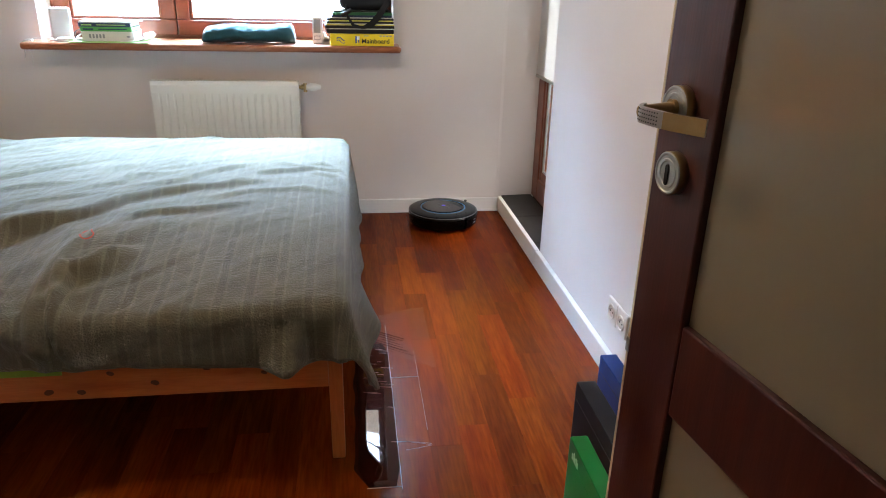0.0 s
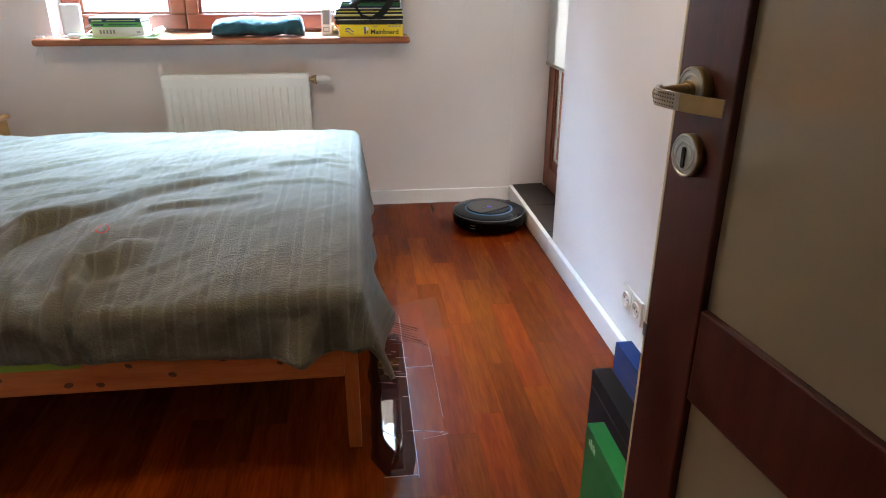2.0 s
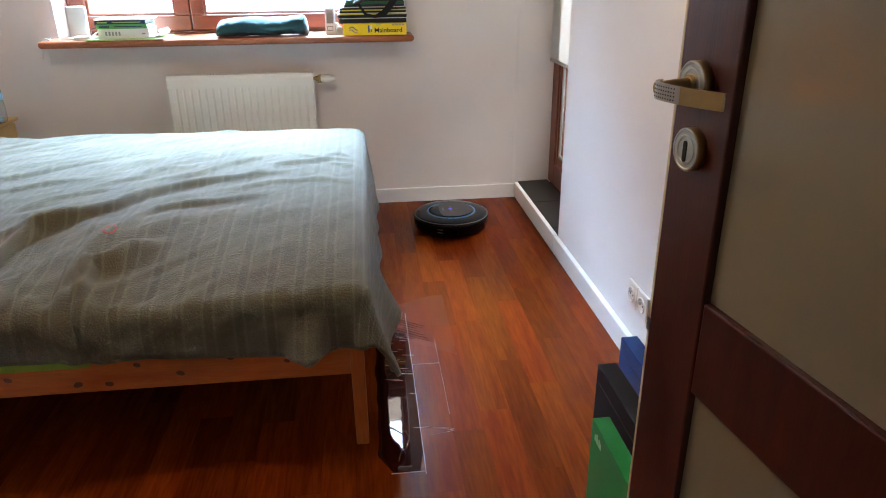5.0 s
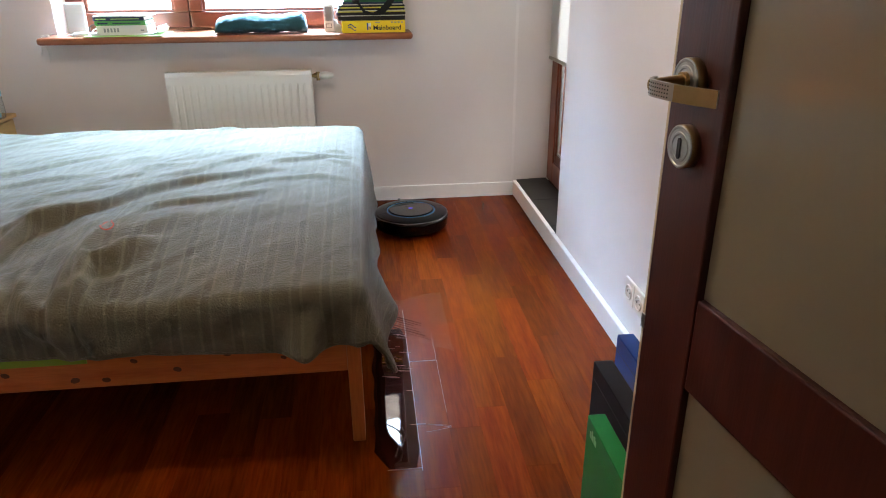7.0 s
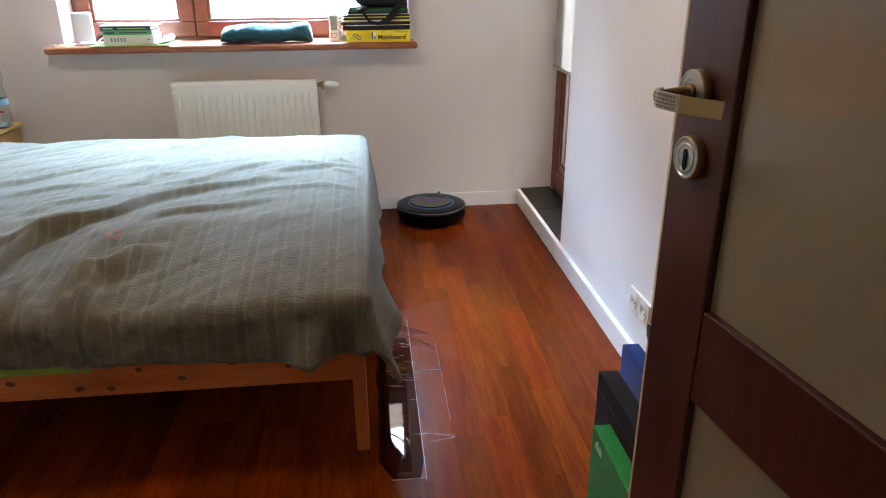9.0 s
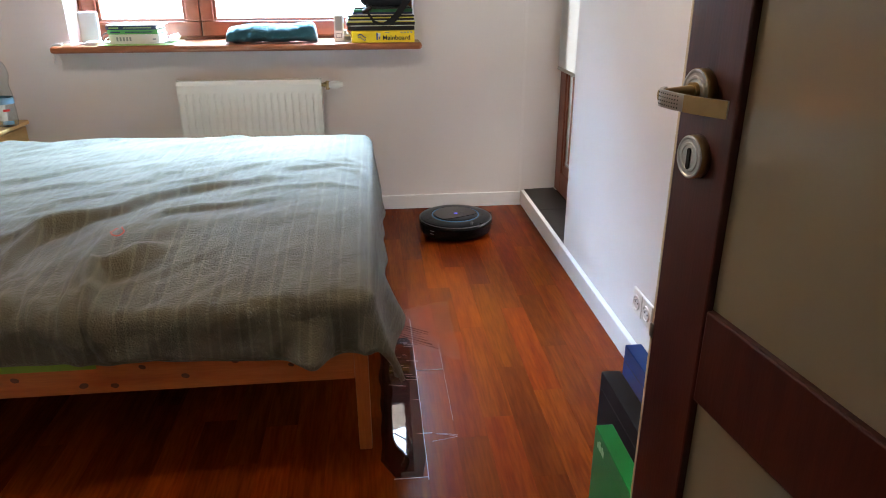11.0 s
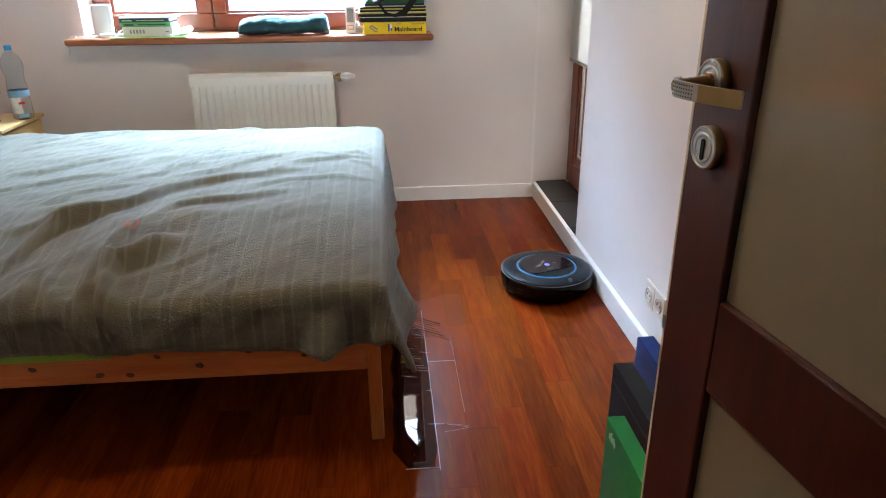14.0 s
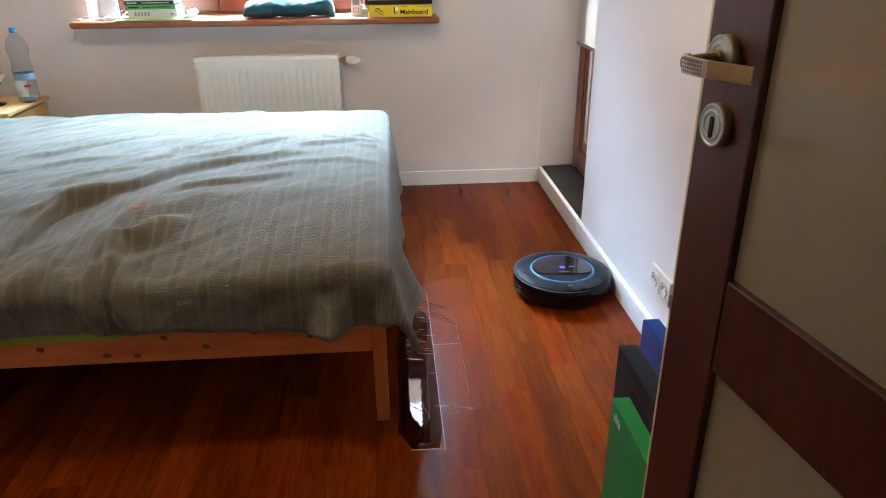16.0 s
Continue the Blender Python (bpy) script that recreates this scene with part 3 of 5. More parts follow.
# ---------------------------------------------------------------- the open door
def build_door():
    # local x runs from the free edge to the hinges, -y is the face towards the doorway, z up
    ang = -82.4
    door = group_empty("door_1", pose(-0.366, -2.546, 0.006, 0, 0, ang), "dark mahogany door standing open, with opal glass panels", "door", kind="structure")
    T, W, H = 0.040, 0.80, 2.0
    part("stile", boxes((0.003, 0.116, 0, T, 0, H), bev=0.003), MAHOGANY, door)
    part("stile", boxes((W - 0.11, W, 0, T, 0, H), bev=0.004), MAHOGANY, door)
    part("rail", boxes((0.1165, W - 0.1105, 0.0015, T - 0.0015, 0.594, 0.728), bev=0.003), MAHOGANY, door)
    part("rail", boxes((0.1165, W - 0.1105, 0.0015, T - 0.0015, 0.0, 0.20), bev=0.003), MAHOGANY, door)
    part("rail", boxes((0.1165, W - 0.1105, 0.0015, T - 0.0015, H - 0.12, H), bev=0.003), MAHOGANY, door)
    for z0, z1 in ((0.2005, 0.5935), (0.7285, H - 0.1205)):
        part("pane", boxes((0.1165, W - 0.111, 0.011, 0.017, z0, z1)), FROSTED, door, "opal frosted glass pane")
    part("edge_strip", boxes((-0.0015, 0.0028, 0.001, T - 0.001, 0.001, H - 0.001)), EDGE, door, "pale edge strip of the leaf")
    part("catch_plate", boxes((-0.002, 0.007, -0.0012, 0.001, 0.628, 0.651), bev=0.0006, seg=1), NICKEL, door)
    part("latch", boxes((-0.012, -0.0014, 0.012, 0.026, 0.985, 1.0), bev=0.003), NICKEL, door)
    back = Matrix.Rotation(radians(90), 4, "X")
    ring = [(0, 0.0), (0.0265, 0.0), (0.0268, 0.012), (0.0255, 0.0135), (0.0235, 0.0135), (0.0225, 0.0126), (0.019, 0.0126), (0.018, 0.0136),
            (0.0155, 0.0136), (0.0145, 0.0126), (0.0, 0.0126)]
    # lever handle
    h = part("handle", lathe(ring, 48, m=back), NICKEL, door, "brushed nickel and brass lever handle with a dotted grip", m=pose(0.049, 0, 0.994))
    part("rim", lathe([(0.0266, -0.0001), (0.0272, 0.0), (0.0274, 0.0115), (0.0266, 0.0122)], 48, m=back), BRASS, h, smooth=True)
    part("collar", cyl(bmesh.new(), (0, -0.009, 0), (0, -0.018, 0), 0.011), BRASS, h)
    part("stem", cyl(bmesh.new(), (0, -0.010, 0), (0, -0.058, -0.004), 0.0085), BRASS, h)
    bm = bmesh.new()
    n = 26
    rows = []
    for i in range(n + 1):
        t = i / n
        x = -0.004 + 0.096 * t
        y = -0.064 + 0.034 * t ** 1.4 - 0.006 * math.sin(t * 3.14)
        if t < 0.2:
            y += 0.014 * ((0.2 - t) / 0.2) ** 2
        rows.append((x, y))
    strip = []
    for i, (x, y) in enumerate(rows):
        p0, p1 = Vector(rows[max(i - 1, 0)]), Vector(rows[min(i + 1, n)])
        d = (p1 - p0).normalized()
        nx, ny = d.y, -d.x
        half = 0.0098
        zc = -0.003 - 0.003 * i / n
        ring4 = []
        for dx, zz in ((0.0022, -half), (0.0022, half), (-0.0022, half), (-0.0022, -half)):
            ring4.append(bm.verts.new((x + nx * dx, y + ny * dx, zc + zz)))
        strip.append(ring4)
    for A, B in zip(strip, strip[1:]):
        for k in range(4):
            f = bm.faces.new((A[k], A[(k + 1) % 4], B[(k + 1) % 4], B[k]))
            f.material_index = 1 if strip.index(A) > 13 else 0
    bm.faces.new(strip[0][::-1])
    bm.faces.new(strip[-1])
    bmesh.ops.bevel(bm, geom=[e for e in bm.edges if len(e.link_faces) == 2 and e.calc_face_angle(0) > 1.0], offset=0.0012, segments=2, affect="EDGES")
    lever = part("lever", bm, [NICKEL, BRASS], h)
    bm = bmesh.new()
    for i in range(2, 13):
        for j in range(4):
            x, y = rows[i]
            d = (Vector(rows[i + 1]) - Vector(rows[i - 1])).normalized()
            c = Vector((x + d.y * 0.0023, y - d.x * 0.0023, -0.003 - 0.003 * i / n + (j - 1.5) * 0.0043))
            nrm = Vector((d.y, -d.x, 0))
            cyl(bm, c - nrm * 0.001, c + nrm * 0.0002, 0.0009, n=8)
    part("grip_dots", bm, DARK, lever)
    # keyhole rosette
    k = part("keyhole_rosette", lathe(ring, 48, m=back), NICKEL, door, "round nickel keyhole rosette", m=pose(0.055, 0, 0.914))
    bm = bmesh.new()
    cyl(bm, (0, -0.0120, 0.008), (0, -0.0140, 0.008), 0.0034)
    box(bm, -0.0034, 0.0034, -0.0140, -0.0120, -0.012, 0.008)
    cyl(bm, (0, -0.0120, -0.012), (0, -0.0140, -0.012), 0.0034)
    part("rim", lathe([(0.0266, -0.0001), (0.0272, 0.0), (0.0274, 0.0115), (0.0266, 0.0122)], 48, m=back), BRASS, k, smooth=True)
    part("keyhole", bm, DARK, k, "dark key slot")
    for z in (0.25, 1.72):
        part("hinge", cyl(bmesh.new(), (W + 0.006, T - 0.004, z), (W + 0.006, T - 0.004, z + 0.09), 0.008), BRASS, door)


build_door()

# ---------------------------------------------------------------- bed
XE, YN, YF, ZT = -0.780, -1.968, -0.475, 0.497


def build_bed():
    bed = group_empty("bed", pose(0, 0, 0), "low oiled pine bed frame with dark knots", "bed")
    x0, x1 = -2.86, -0.800
    y0, y1 = -1.955, -0.47
    part("side_rail", boxes((x0 + 0.04, x1 - 0.034, y0 + 0.004, y0 + 0.028, 0.212, 0.345), bev=0.003), PINE, bed, "pine side rail with dark knots")
    part("side_rail", boxes((x0 + 0.04, x1 - 0.034, y1 - 0.028, y1 - 0.004, 0.212, 0.345), bev=0.003), PINE, bed)
    part("end_rail", boxes((x1 - 0.03, x1 - 0.006, y0 + 0.05, y1 - 0.05, 0.212, 0.345), bev=0.003), PINE, bed)
    for x, y in ((x1 - 0.034, y0), (x1 - 0.034, y1 - 0.05)):
        bm = bmesh.new()
        box(bm, x, x + 0.034, y, y + 0.05, 0, 0.345, 0.003)
        for v in bm.verts:
            if v.co.z < 0.1:
                v.co.x += 0.002 if v.co.x < x + 0.017 else 0.0
        part("leg", bm, PINE_UP, bed)
    for y in (y0, y1 - 0.05):
        part("leg", boxes((x0, x0 + 0.04, y, y + 0.05, 0, 0.86), bev=0.003), PINE_UP, bed)
    for z0, z1 in ((0.34, 0.46), (0.49, 0.61), (0.64, 0.76), (0.78, 0.86)):
        part("headboard_slat", boxes((x0 + 0.008, x0 + 0.03, y0 + 0.051, y1 - 0.051, z0, z1), bev=0.003), PINE, bed)
    for i in range(14):
        x = x0 + 0.12 + i * 0.14
        part("slat", boxes((x, x + 0.07, y0 + 0.03, y1 - 0.03, 0.272, 0.29), bev=0.002), PINE, bed)
    rng = random.Random(5)
    for x, z, r in ((-1.55, 0.29, 0.006), (-1.47, 0.235, 0.009), (-1.40, 0.232, 0.008), (-1.33, 0.278, 0.007), (-1.25, 0.296, 0.007), (-1.235, 0.248, 0.008),
                    (-1.115, 0.281, 0.007), (-0.985, 0.262, 0.006), (-0.93, 0.282, 0.006), (-1.18, 0.30, 0.005), (-1.62, 0.26, 0.008)):
        bm = bmesh.new()
        cyl(bm, (0, 0.004, 0), (0, -0.0004, 0), r, r * 0.92, 14)
        for v in bm.verts:
            v.co.x *= 1.35
            v.co.z *= 0.8 + 0.2 * rng.random()
        part("knot", bm, KNOT, bed, m=pose(x, y0 + 0.004, z, 0, rng.uniform(-20, 20), 0))
    bolt = part("bolt", cyl(bmesh.new(), (-0.817, y0 + 0.001, 0.295), (-0.817, y0 - 0.003, 0.295), 0.006), NICKEL, bed)
    bm = boxes((x0 + 0.05, XE - 0.05, YN + 0.055, YF - 0.05, 0.29, ZT - 0.062), bev=0.05, seg=4)
    tagged(part("mattress", bm, SHEET_GREEN, smooth=True), "mattress in a lime-green fitted sheet on the bed", "mattress")
    bm = boxes((-2.3, -1.43, -1.9605, -1.957, 0.284, 0.335), bev=0.0012, seg=1)
    tagged(part("bed_sheet", bm, SHEET_GREEN), "lime-green sheet edge hanging below the blanket", "sheet")


build_bed()

FOLDS = []


def fold(width, height, *points):
    """One crest of a fold, as a line over the bed."""
    FOLDS.append(([Vector(p) for p in points], width, height))


# long slanting folds
fold(0.0170, 0.0250, (-1.74, -1.64), (-1.62, -1.59), (-1.52, -1.53), (-1.47, -1.48), (-1.43, -1.39), (-1.35, -1.30), (-1.24, -1.24), (-1.07, -1.16))
fold(0.0145, 0.0162, (-1.41, -1.63), (-1.36, -1.52), (-1.27, -1.49), (-1.17, -1.45), (-1.08, -1.39))
fold(0.0136, 0.0131, (-1.14, -1.22), (-1.08, -1.06), (-0.97, -1.04), (-0.91, -1.01), (-0.83, -1.03))
fold(0.0102, 0.0089, (-1.02, -0.92), (-0.94, -0.99), (-0.87, -0.93), (-0.81, -1.02))
fold(0.0110, 0.0108, (-0.89, -1.06), (-0.82, -1.12), (-0.78, -1.26))
fold(0.0119, 0.0135, (-1.40, -1.19), (-1.32, -1.14), (-1.24, -1.04), (-1.15, -0.97))
fold(0.0102, 0.0121, (-1.55, -1.21), (-1.50, -1.18), (-1.48, -1.09), (-1.41, -1.06))
fold(0.0136, 0.0149, (-1.73, -1.46), (-1.70, -1.39), (-1.62, -1.34), (-1.56, -1.32))
fold(0.0119, 0.0121, (-1.97, -1.16), (-1.89, -1.11), (-1.80, -1.01), (-1.70, -0.91))
fold(0.0136, 0.0135, (-2.05, -1.40), (-1.90, -1.33), (-1.80, -1.24), (-1.66, -1.17))
fold(0.0153, 0.0095, (-1.20, -1.33), (-1.08, -1.28), (-0.92, -1.26), (-0.82, -1.30))
# pinched folds running over the near side
fold(0.0136, 0.0355, (-1.34, -1.72), (-1.37, -1.745), (-1.39, -1.79), (-1.45, -1.81), (-1.44, -1.89), (-1.41, -1.99), (-1.38, -2.08))
fold(0.0170, 0.0304, (-1.46, -1.70), (-1.485, -1.76), (-1.48, -1.86), (-1.47, -1.94), (-1.45, -2.04), (-1.42, -2.13))
fold(0.0153, 0.0288, (-1.69, -1.76), (-1.67, -1.69), (-1.64, -1.61), (-1.58, -1.58))
fold(0.0170, 0.0236, (-1.59, -1.80), (-1.56, -1.92), (-1.51, -1.99), (-1.44, -2.02))
fold(0.0187, 0.0274, (-1.75, -2.16), (-1.66, -2.02), (-1.61, -1.93), (-1.62, -1.84))


def crest(p, pts):
    """Signed distance of p from a crest line (less than 0 on its right) and how far along it p lies, 0 to 1."""
    best, sign, along = 9.0, 1, 0.0
    for i in range(len(pts) - 1):
        a, d = pts[i], pts[i + 1] - pts[i]
        t = max(0.0, min(1.0, (p - a).dot(d) / d.length_squared))
        off = p - (a + d * t)
        if off.length < best:
            best, sign, along = off.length, (1 if d.x * off.y - d.y * off.x > 0 else -1), (i + t) / (len(pts) - 1)
    return best * sign, along


def cloth_relief(a, b):
    """Height of folds above the smooth blanket."""
    p = Vector((a, b))
    h = 0.0
    for q, w, amp in FOLDS:
        d, along = crest(p, q)
        w *= 0.9 if d < 0 else 1.9
        if abs(d) < 3 * w:
            h += amp * math.exp(-(d / w) ** 2) * math.sqrt(max(0.0, math.sin(math.pi * (0.06 + 0.88 * along))))
    u, v = 0.72 * a + 0.69 * b, -0.69 * a + 0.72 * b
    n1 = noise.noise((u * 1.7 + 4.1, v * 6.0, 0.3))
    n2 = noise.noise((u * 3.4, v * 13.0 + 2.2, 7.7))
    n3 = noise.noise((a * 2.2, b * 2.2, 3.0))
    left = max(0.0, min(1.0, (-0.85 - a) / 0.5))
    n4 = noise.noise((u * 7.0, v * 34.0, 1.7))
    h += 0.005 * (1 - abs(n1)) ** 5 * (0.3 + 0.7 * left) + 0.0065 * n2 * (0.3 + 0.7 * left) + 0.007 * n3 + 0.0058 * n4 * (0.4 + 0.6 * left)
    return h


def bedding_slope(a, b):
    """The bedding slopes down towards the near side."""
    start = -1.53 - 0.14 * math.exp(-((a + 1.40) / 0.13) ** 2)
    k = max(0.0, min(1.0, (start - b) / (start - YN)))
    deep = 0.055 + 0.035 * max(0.0, min(1.0, (-0.85 - a) / 0.4))
    return deep * k * (1 - 0.25 * (1 - min(1.0, k * 6)))


def blanket_point(a, b):
    """Cloth coordinates to the draped place: over the side and the foot end, with a flaring corner."""
    r = 0.034
    da, db, dc = max(0.0, a - (XE - r)), max(0.0, (YN + r) - b), max(0.0, b - (YF - r))
    if dc > 0:
        db = dc
    rho = math.hypot(da, db)
    if da > 0 and db > 0:
        rho *= 1 - 0.26 * math.sin(2 * math.atan2(db, da)) ** 2 * min(1.0, rho / 0.2)
    crown = 0.012 * math.sin(max(0, min(1, (a + 2.9) / 2.1)) * 3.0)
    if rho < 1e-9:
        return Vector((a, b, ZT + crown + cloth_relief(a, b) - bedding_slope(a, b)))
    th = math.atan2(db, da)
    q = rho / r
    if q < math.pi / 2:
        out, down, slope = r * math.sin(q), r * (1 - math.cos(q)), q
    else:
        e = rho - r * math.pi / 2
        out, down, slope = r + 0.10 * e, r + 0.99 * e, math.pi / 2
    rel = cloth_relief(a, b)
    tn = th / (math.pi / 2)
    corner = math.sin(min(tn, 1 - tn) * math.pi) if 0 < tn < 1 else 0.0
    low = max(0.0, down - 0.05)
    if da > 0 and db > 0:
        out += low * (0.30 if dc == 0 else 0.0) * corner
    # hanging sides sway in soft vertical folds
    if tn > 0.5:
        out += low * 0.12 * noise.noise((a * 5.5, 1.0, 0.0)) + low * 0.06 * noise.noise((a * 14, 3.0, 0.0))
        if dc == 0:
            out += low * (0.62 * math.exp(-((a + 0.925) / 0.036) ** 2) - 0.30 * math.exp(-((a + 0.862) / 0.028) ** 2))
    else:
        out += low * 0.12 * noise.noise((5.0, b * 6.5, 0.0)) + 0.05 * low + low * 0.30 * math.exp(-((b + 1.72) / 0.10) ** 2)
    if down > 0.06:
        out = max(out, r * 0.97)
    sx, sy = math.cos(th), math.sin(th) * (1 if dc > 0 else -1)
    base = Vector((min(a, XE - r), max(min(b, YF - r), YN + r), ZT + crown * (1 - min(1, rho / 0.2)) - bedding_slope(min(a, XE - r), max(b, YN + r))))
    nrm = Vector((sx * math.sin(slope), sy * math.sin(slope), math.cos(slope)))
    return base + Vector((sx * out, sy * out, -down)) + nrm * rel * (0.9 if slope < 1.5 else 0.85)


def build_blanket():
    a0, a1, na = -2.55, XE + 0.225, 240
    # far side hangs long out of sight to keep light from under the bed
    b0, b1, nb = YN - 0.128, YF + 0.36, 225

    def near_edge(a):
        return b0 + 0.010 * noise.noise((a * 3.0, 0, 9.0)) + 0.012 * max(0, -1.3 - a) + 0.034 * max(0.0, min(1.0, (-0.98 - a) / 0.3))

    bm = bmesh.new()
    uv = bm.loops.layers.uv.new("cloth")
    grid, flat = [], {}
    for i in range(na + 1):
        row = []
        for j in range(nb + 1):
            s = i / na
            a = a0 + (a1 - a0) * s
            lo = near_edge(a)
            b = lo + (b1 - lo) * j / nb
            if a > XE:
                a += (0.03 * noise.noise((0, b * 2.2, 4.0))) * (a - XE) / 0.2
            v = bm.verts.new(blanket_point(a, b))
            flat[v] = (a, b)
            row.append(v)
        grid.append(row)
    for i in range(na):
        for j in range(nb):
            f = bm.faces.new((grid[i][j], grid[i + 1][j], grid[i + 1][j + 1], grid[i][j + 1]))
            f.smooth = True
            for lp in f.loops:
                lp[uv].uv = flat[lp.vert]
    ob = tagged(part("blanket", bm, FLEECE), "crumpled grey-green striped fleece blanket spread over the bed", "blanket")
    th = ob.modifiers.new("thickness", "SOLIDIFY")
    th.thickness, th.offset = 0.006, 1.0
    # hem piping along the near side and foot end
    hem = []
    for i in range(61):
        a = a0 + (a1 - a0) * i / 60
        hem.append(blanket_point(a, near_edge(a)))
    part("hem", tube(hem, 0.005, 6), FLEECE, ob, smooth=True)
    # small red embroidered loop
    pts = []
    for i in range(15):
        t = i / 14 * 5.4
        pts.append(blanket_point(-1.435 + 0.016 * math.cos(t + 2) * (1 if t < 4.6 else 0.55), -1.67 + 0.024 * math.sin(t + 2)) + Vector((0, 0, 0.0072)))
    part("embroidered_mark", tube(pts, 0.0013, 6), RED_THREAD, ob, "small red embroidered loop")


build_blanket()


def build_pillow():
    bm = bmesh.new()
    bmesh.ops.create_uvsphere(bm, u_segments=32, v_segments=16, radius=1)
    for v in bm.verts:
        x, y, z = v.co
        f = lambda k: math.copysign(abs(k) ** 0.6, k)
        v.co = Vector((f(x) * 0.16, f(y) * 0.26, z * 0.055 + 0.008 * noise.noise(v.co * 2)))
    tagged(part("cushion", bm, ORANGE_CLOTH, smooth=True, m=pose(-2.66, -0.80, ZT + 0.045)), "orange cloth cushion at the head of the bed", "cushion")


build_pillow()


# ---------------------------------------------------------------- radiator
def build_radiator():
    rad = group_empty("radiator", pose(-1.665, -0.115, 0.10), "white enamelled panel radiator with thermostat valve below the window", "radiator")
    W, H, D = 0.66, 0.59, 0.062
    bm = bmesh.new()
    n = 19
    pitch = (W - 0.04) / n
    prof = [(0.0, 0.004), (0.02, 0.0)]
    for i in range(n):
        x = 0.02 + i * pitch
        prof += [(x + pitch * 0.30, 0.0), (x + pitch * 0.42, 0.003), (x + pitch * 0.58, 0.003), (x + pitch * 0.70, 0.0)]
    prof += [(W - 0.02, 0.0), (W, 0.004)]
    levels = ((0.004, 0.0, 0.006), (0.02, 0.0, 0.0), (0.045, 0.0, 0.0), (0.065, 1.0, 0.0), (H - 0.075, 1.0, 0.0), (H - 0.055, 0.0, 0.0), (H - 0.02, 0.0, 0.0), (H - 0.003, 0.0, 0.006))
    grid = [[bm.verts.new((x, y * k + off, z)) for x, y in prof] for z, k, off in levels]
    for A, B in zip(grid, grid[1:]):
        for k in range(len(prof) - 1):
            bm.faces.new((A[k], A[k + 1], B[k + 1], B[k]))
    part("front_panel", bm, WHITE_METAL, rad)
    part("back_panel", boxes((0.0, W, D - 0.012, D, 0.004, H - 0.004), bev=0.004), WHITE_METAL, rad)
    for x in (0.0005, W - 0.0035):
        part("side_cover", boxes((x - 0.002, x + 0.005, 0.003, D - 0.013, 0.004, H - 0.001), bev=0.001), WHITE_METAL, rad)
    bm = bmesh.new()
    box(bm, 0.006, W - 0.006, 0.004, 0.008, H - 0.006, H)
    box(bm, 0.006, W - 0.006, D - 0.018, D - 0.013, H - 0.006, H)
    for i in range(44):
        x = 0.01 + i * (W - 0.03) / 43
        box(bm, x, x + 0.006, 0.008, D - 0.018, H - 0.0055, H - 0.001)
    part("top_grille", bm, WHITE_METAL, rad)
    bm = bmesh.new()
    cyl(bm, (W, 0.03, H - 0.03), (W + 0.025, 0.03, H - 0.03), 0.008)
    cyl(bm, (W + 0.012, 0.03, H - 0.03), (W + 0.024, 0.03, H - 0.03), 0.012, n=6)
    cyl(bm, (W + 0.03, 0.03, H - 0.052), (W + 0.03, 0.03, H - 0.012), 0.009)
    cyl(bm, (W + 0.03, 0.03, H - 0.03), (W + 0.03, 0.10, H - 0.03), 0.008)
    part("valve", bm, BRASS, rad, "nickel-plated brass valve")
    bm = lathe([(0, 0), (0.013, 0), (0.0145, 0.006), (0.0145, 0.012), (0.018, 0.016), (0.0185, 0.034), (0.0165, 0.046), (0.012, 0.052), (0.010, 0.066), (0.0, 0.067)], 24,
               m=Matrix.Translation((W + 0.036, 0.03, H - 0.03)) @ Matrix.Rotation(radians(90), 4, "Y"))
    part("thermostat_head", bm, WHITE_PLASTIC, rad, "white thermostat head", smooth=True)
    for x in (0.1, W - 0.1):
        part("bracket", boxes((x, x + 0.03, D, 0.1265, 0.1, H - 0.1)), WHITE_METAL, rad)


build_radiator()


# ---------------------------------------------------------------- things on the sill
def cable_thing(name, pts, r, material, label):
    return tagged(part(name, tube(pts, r), material, smooth=True), label, "cable")


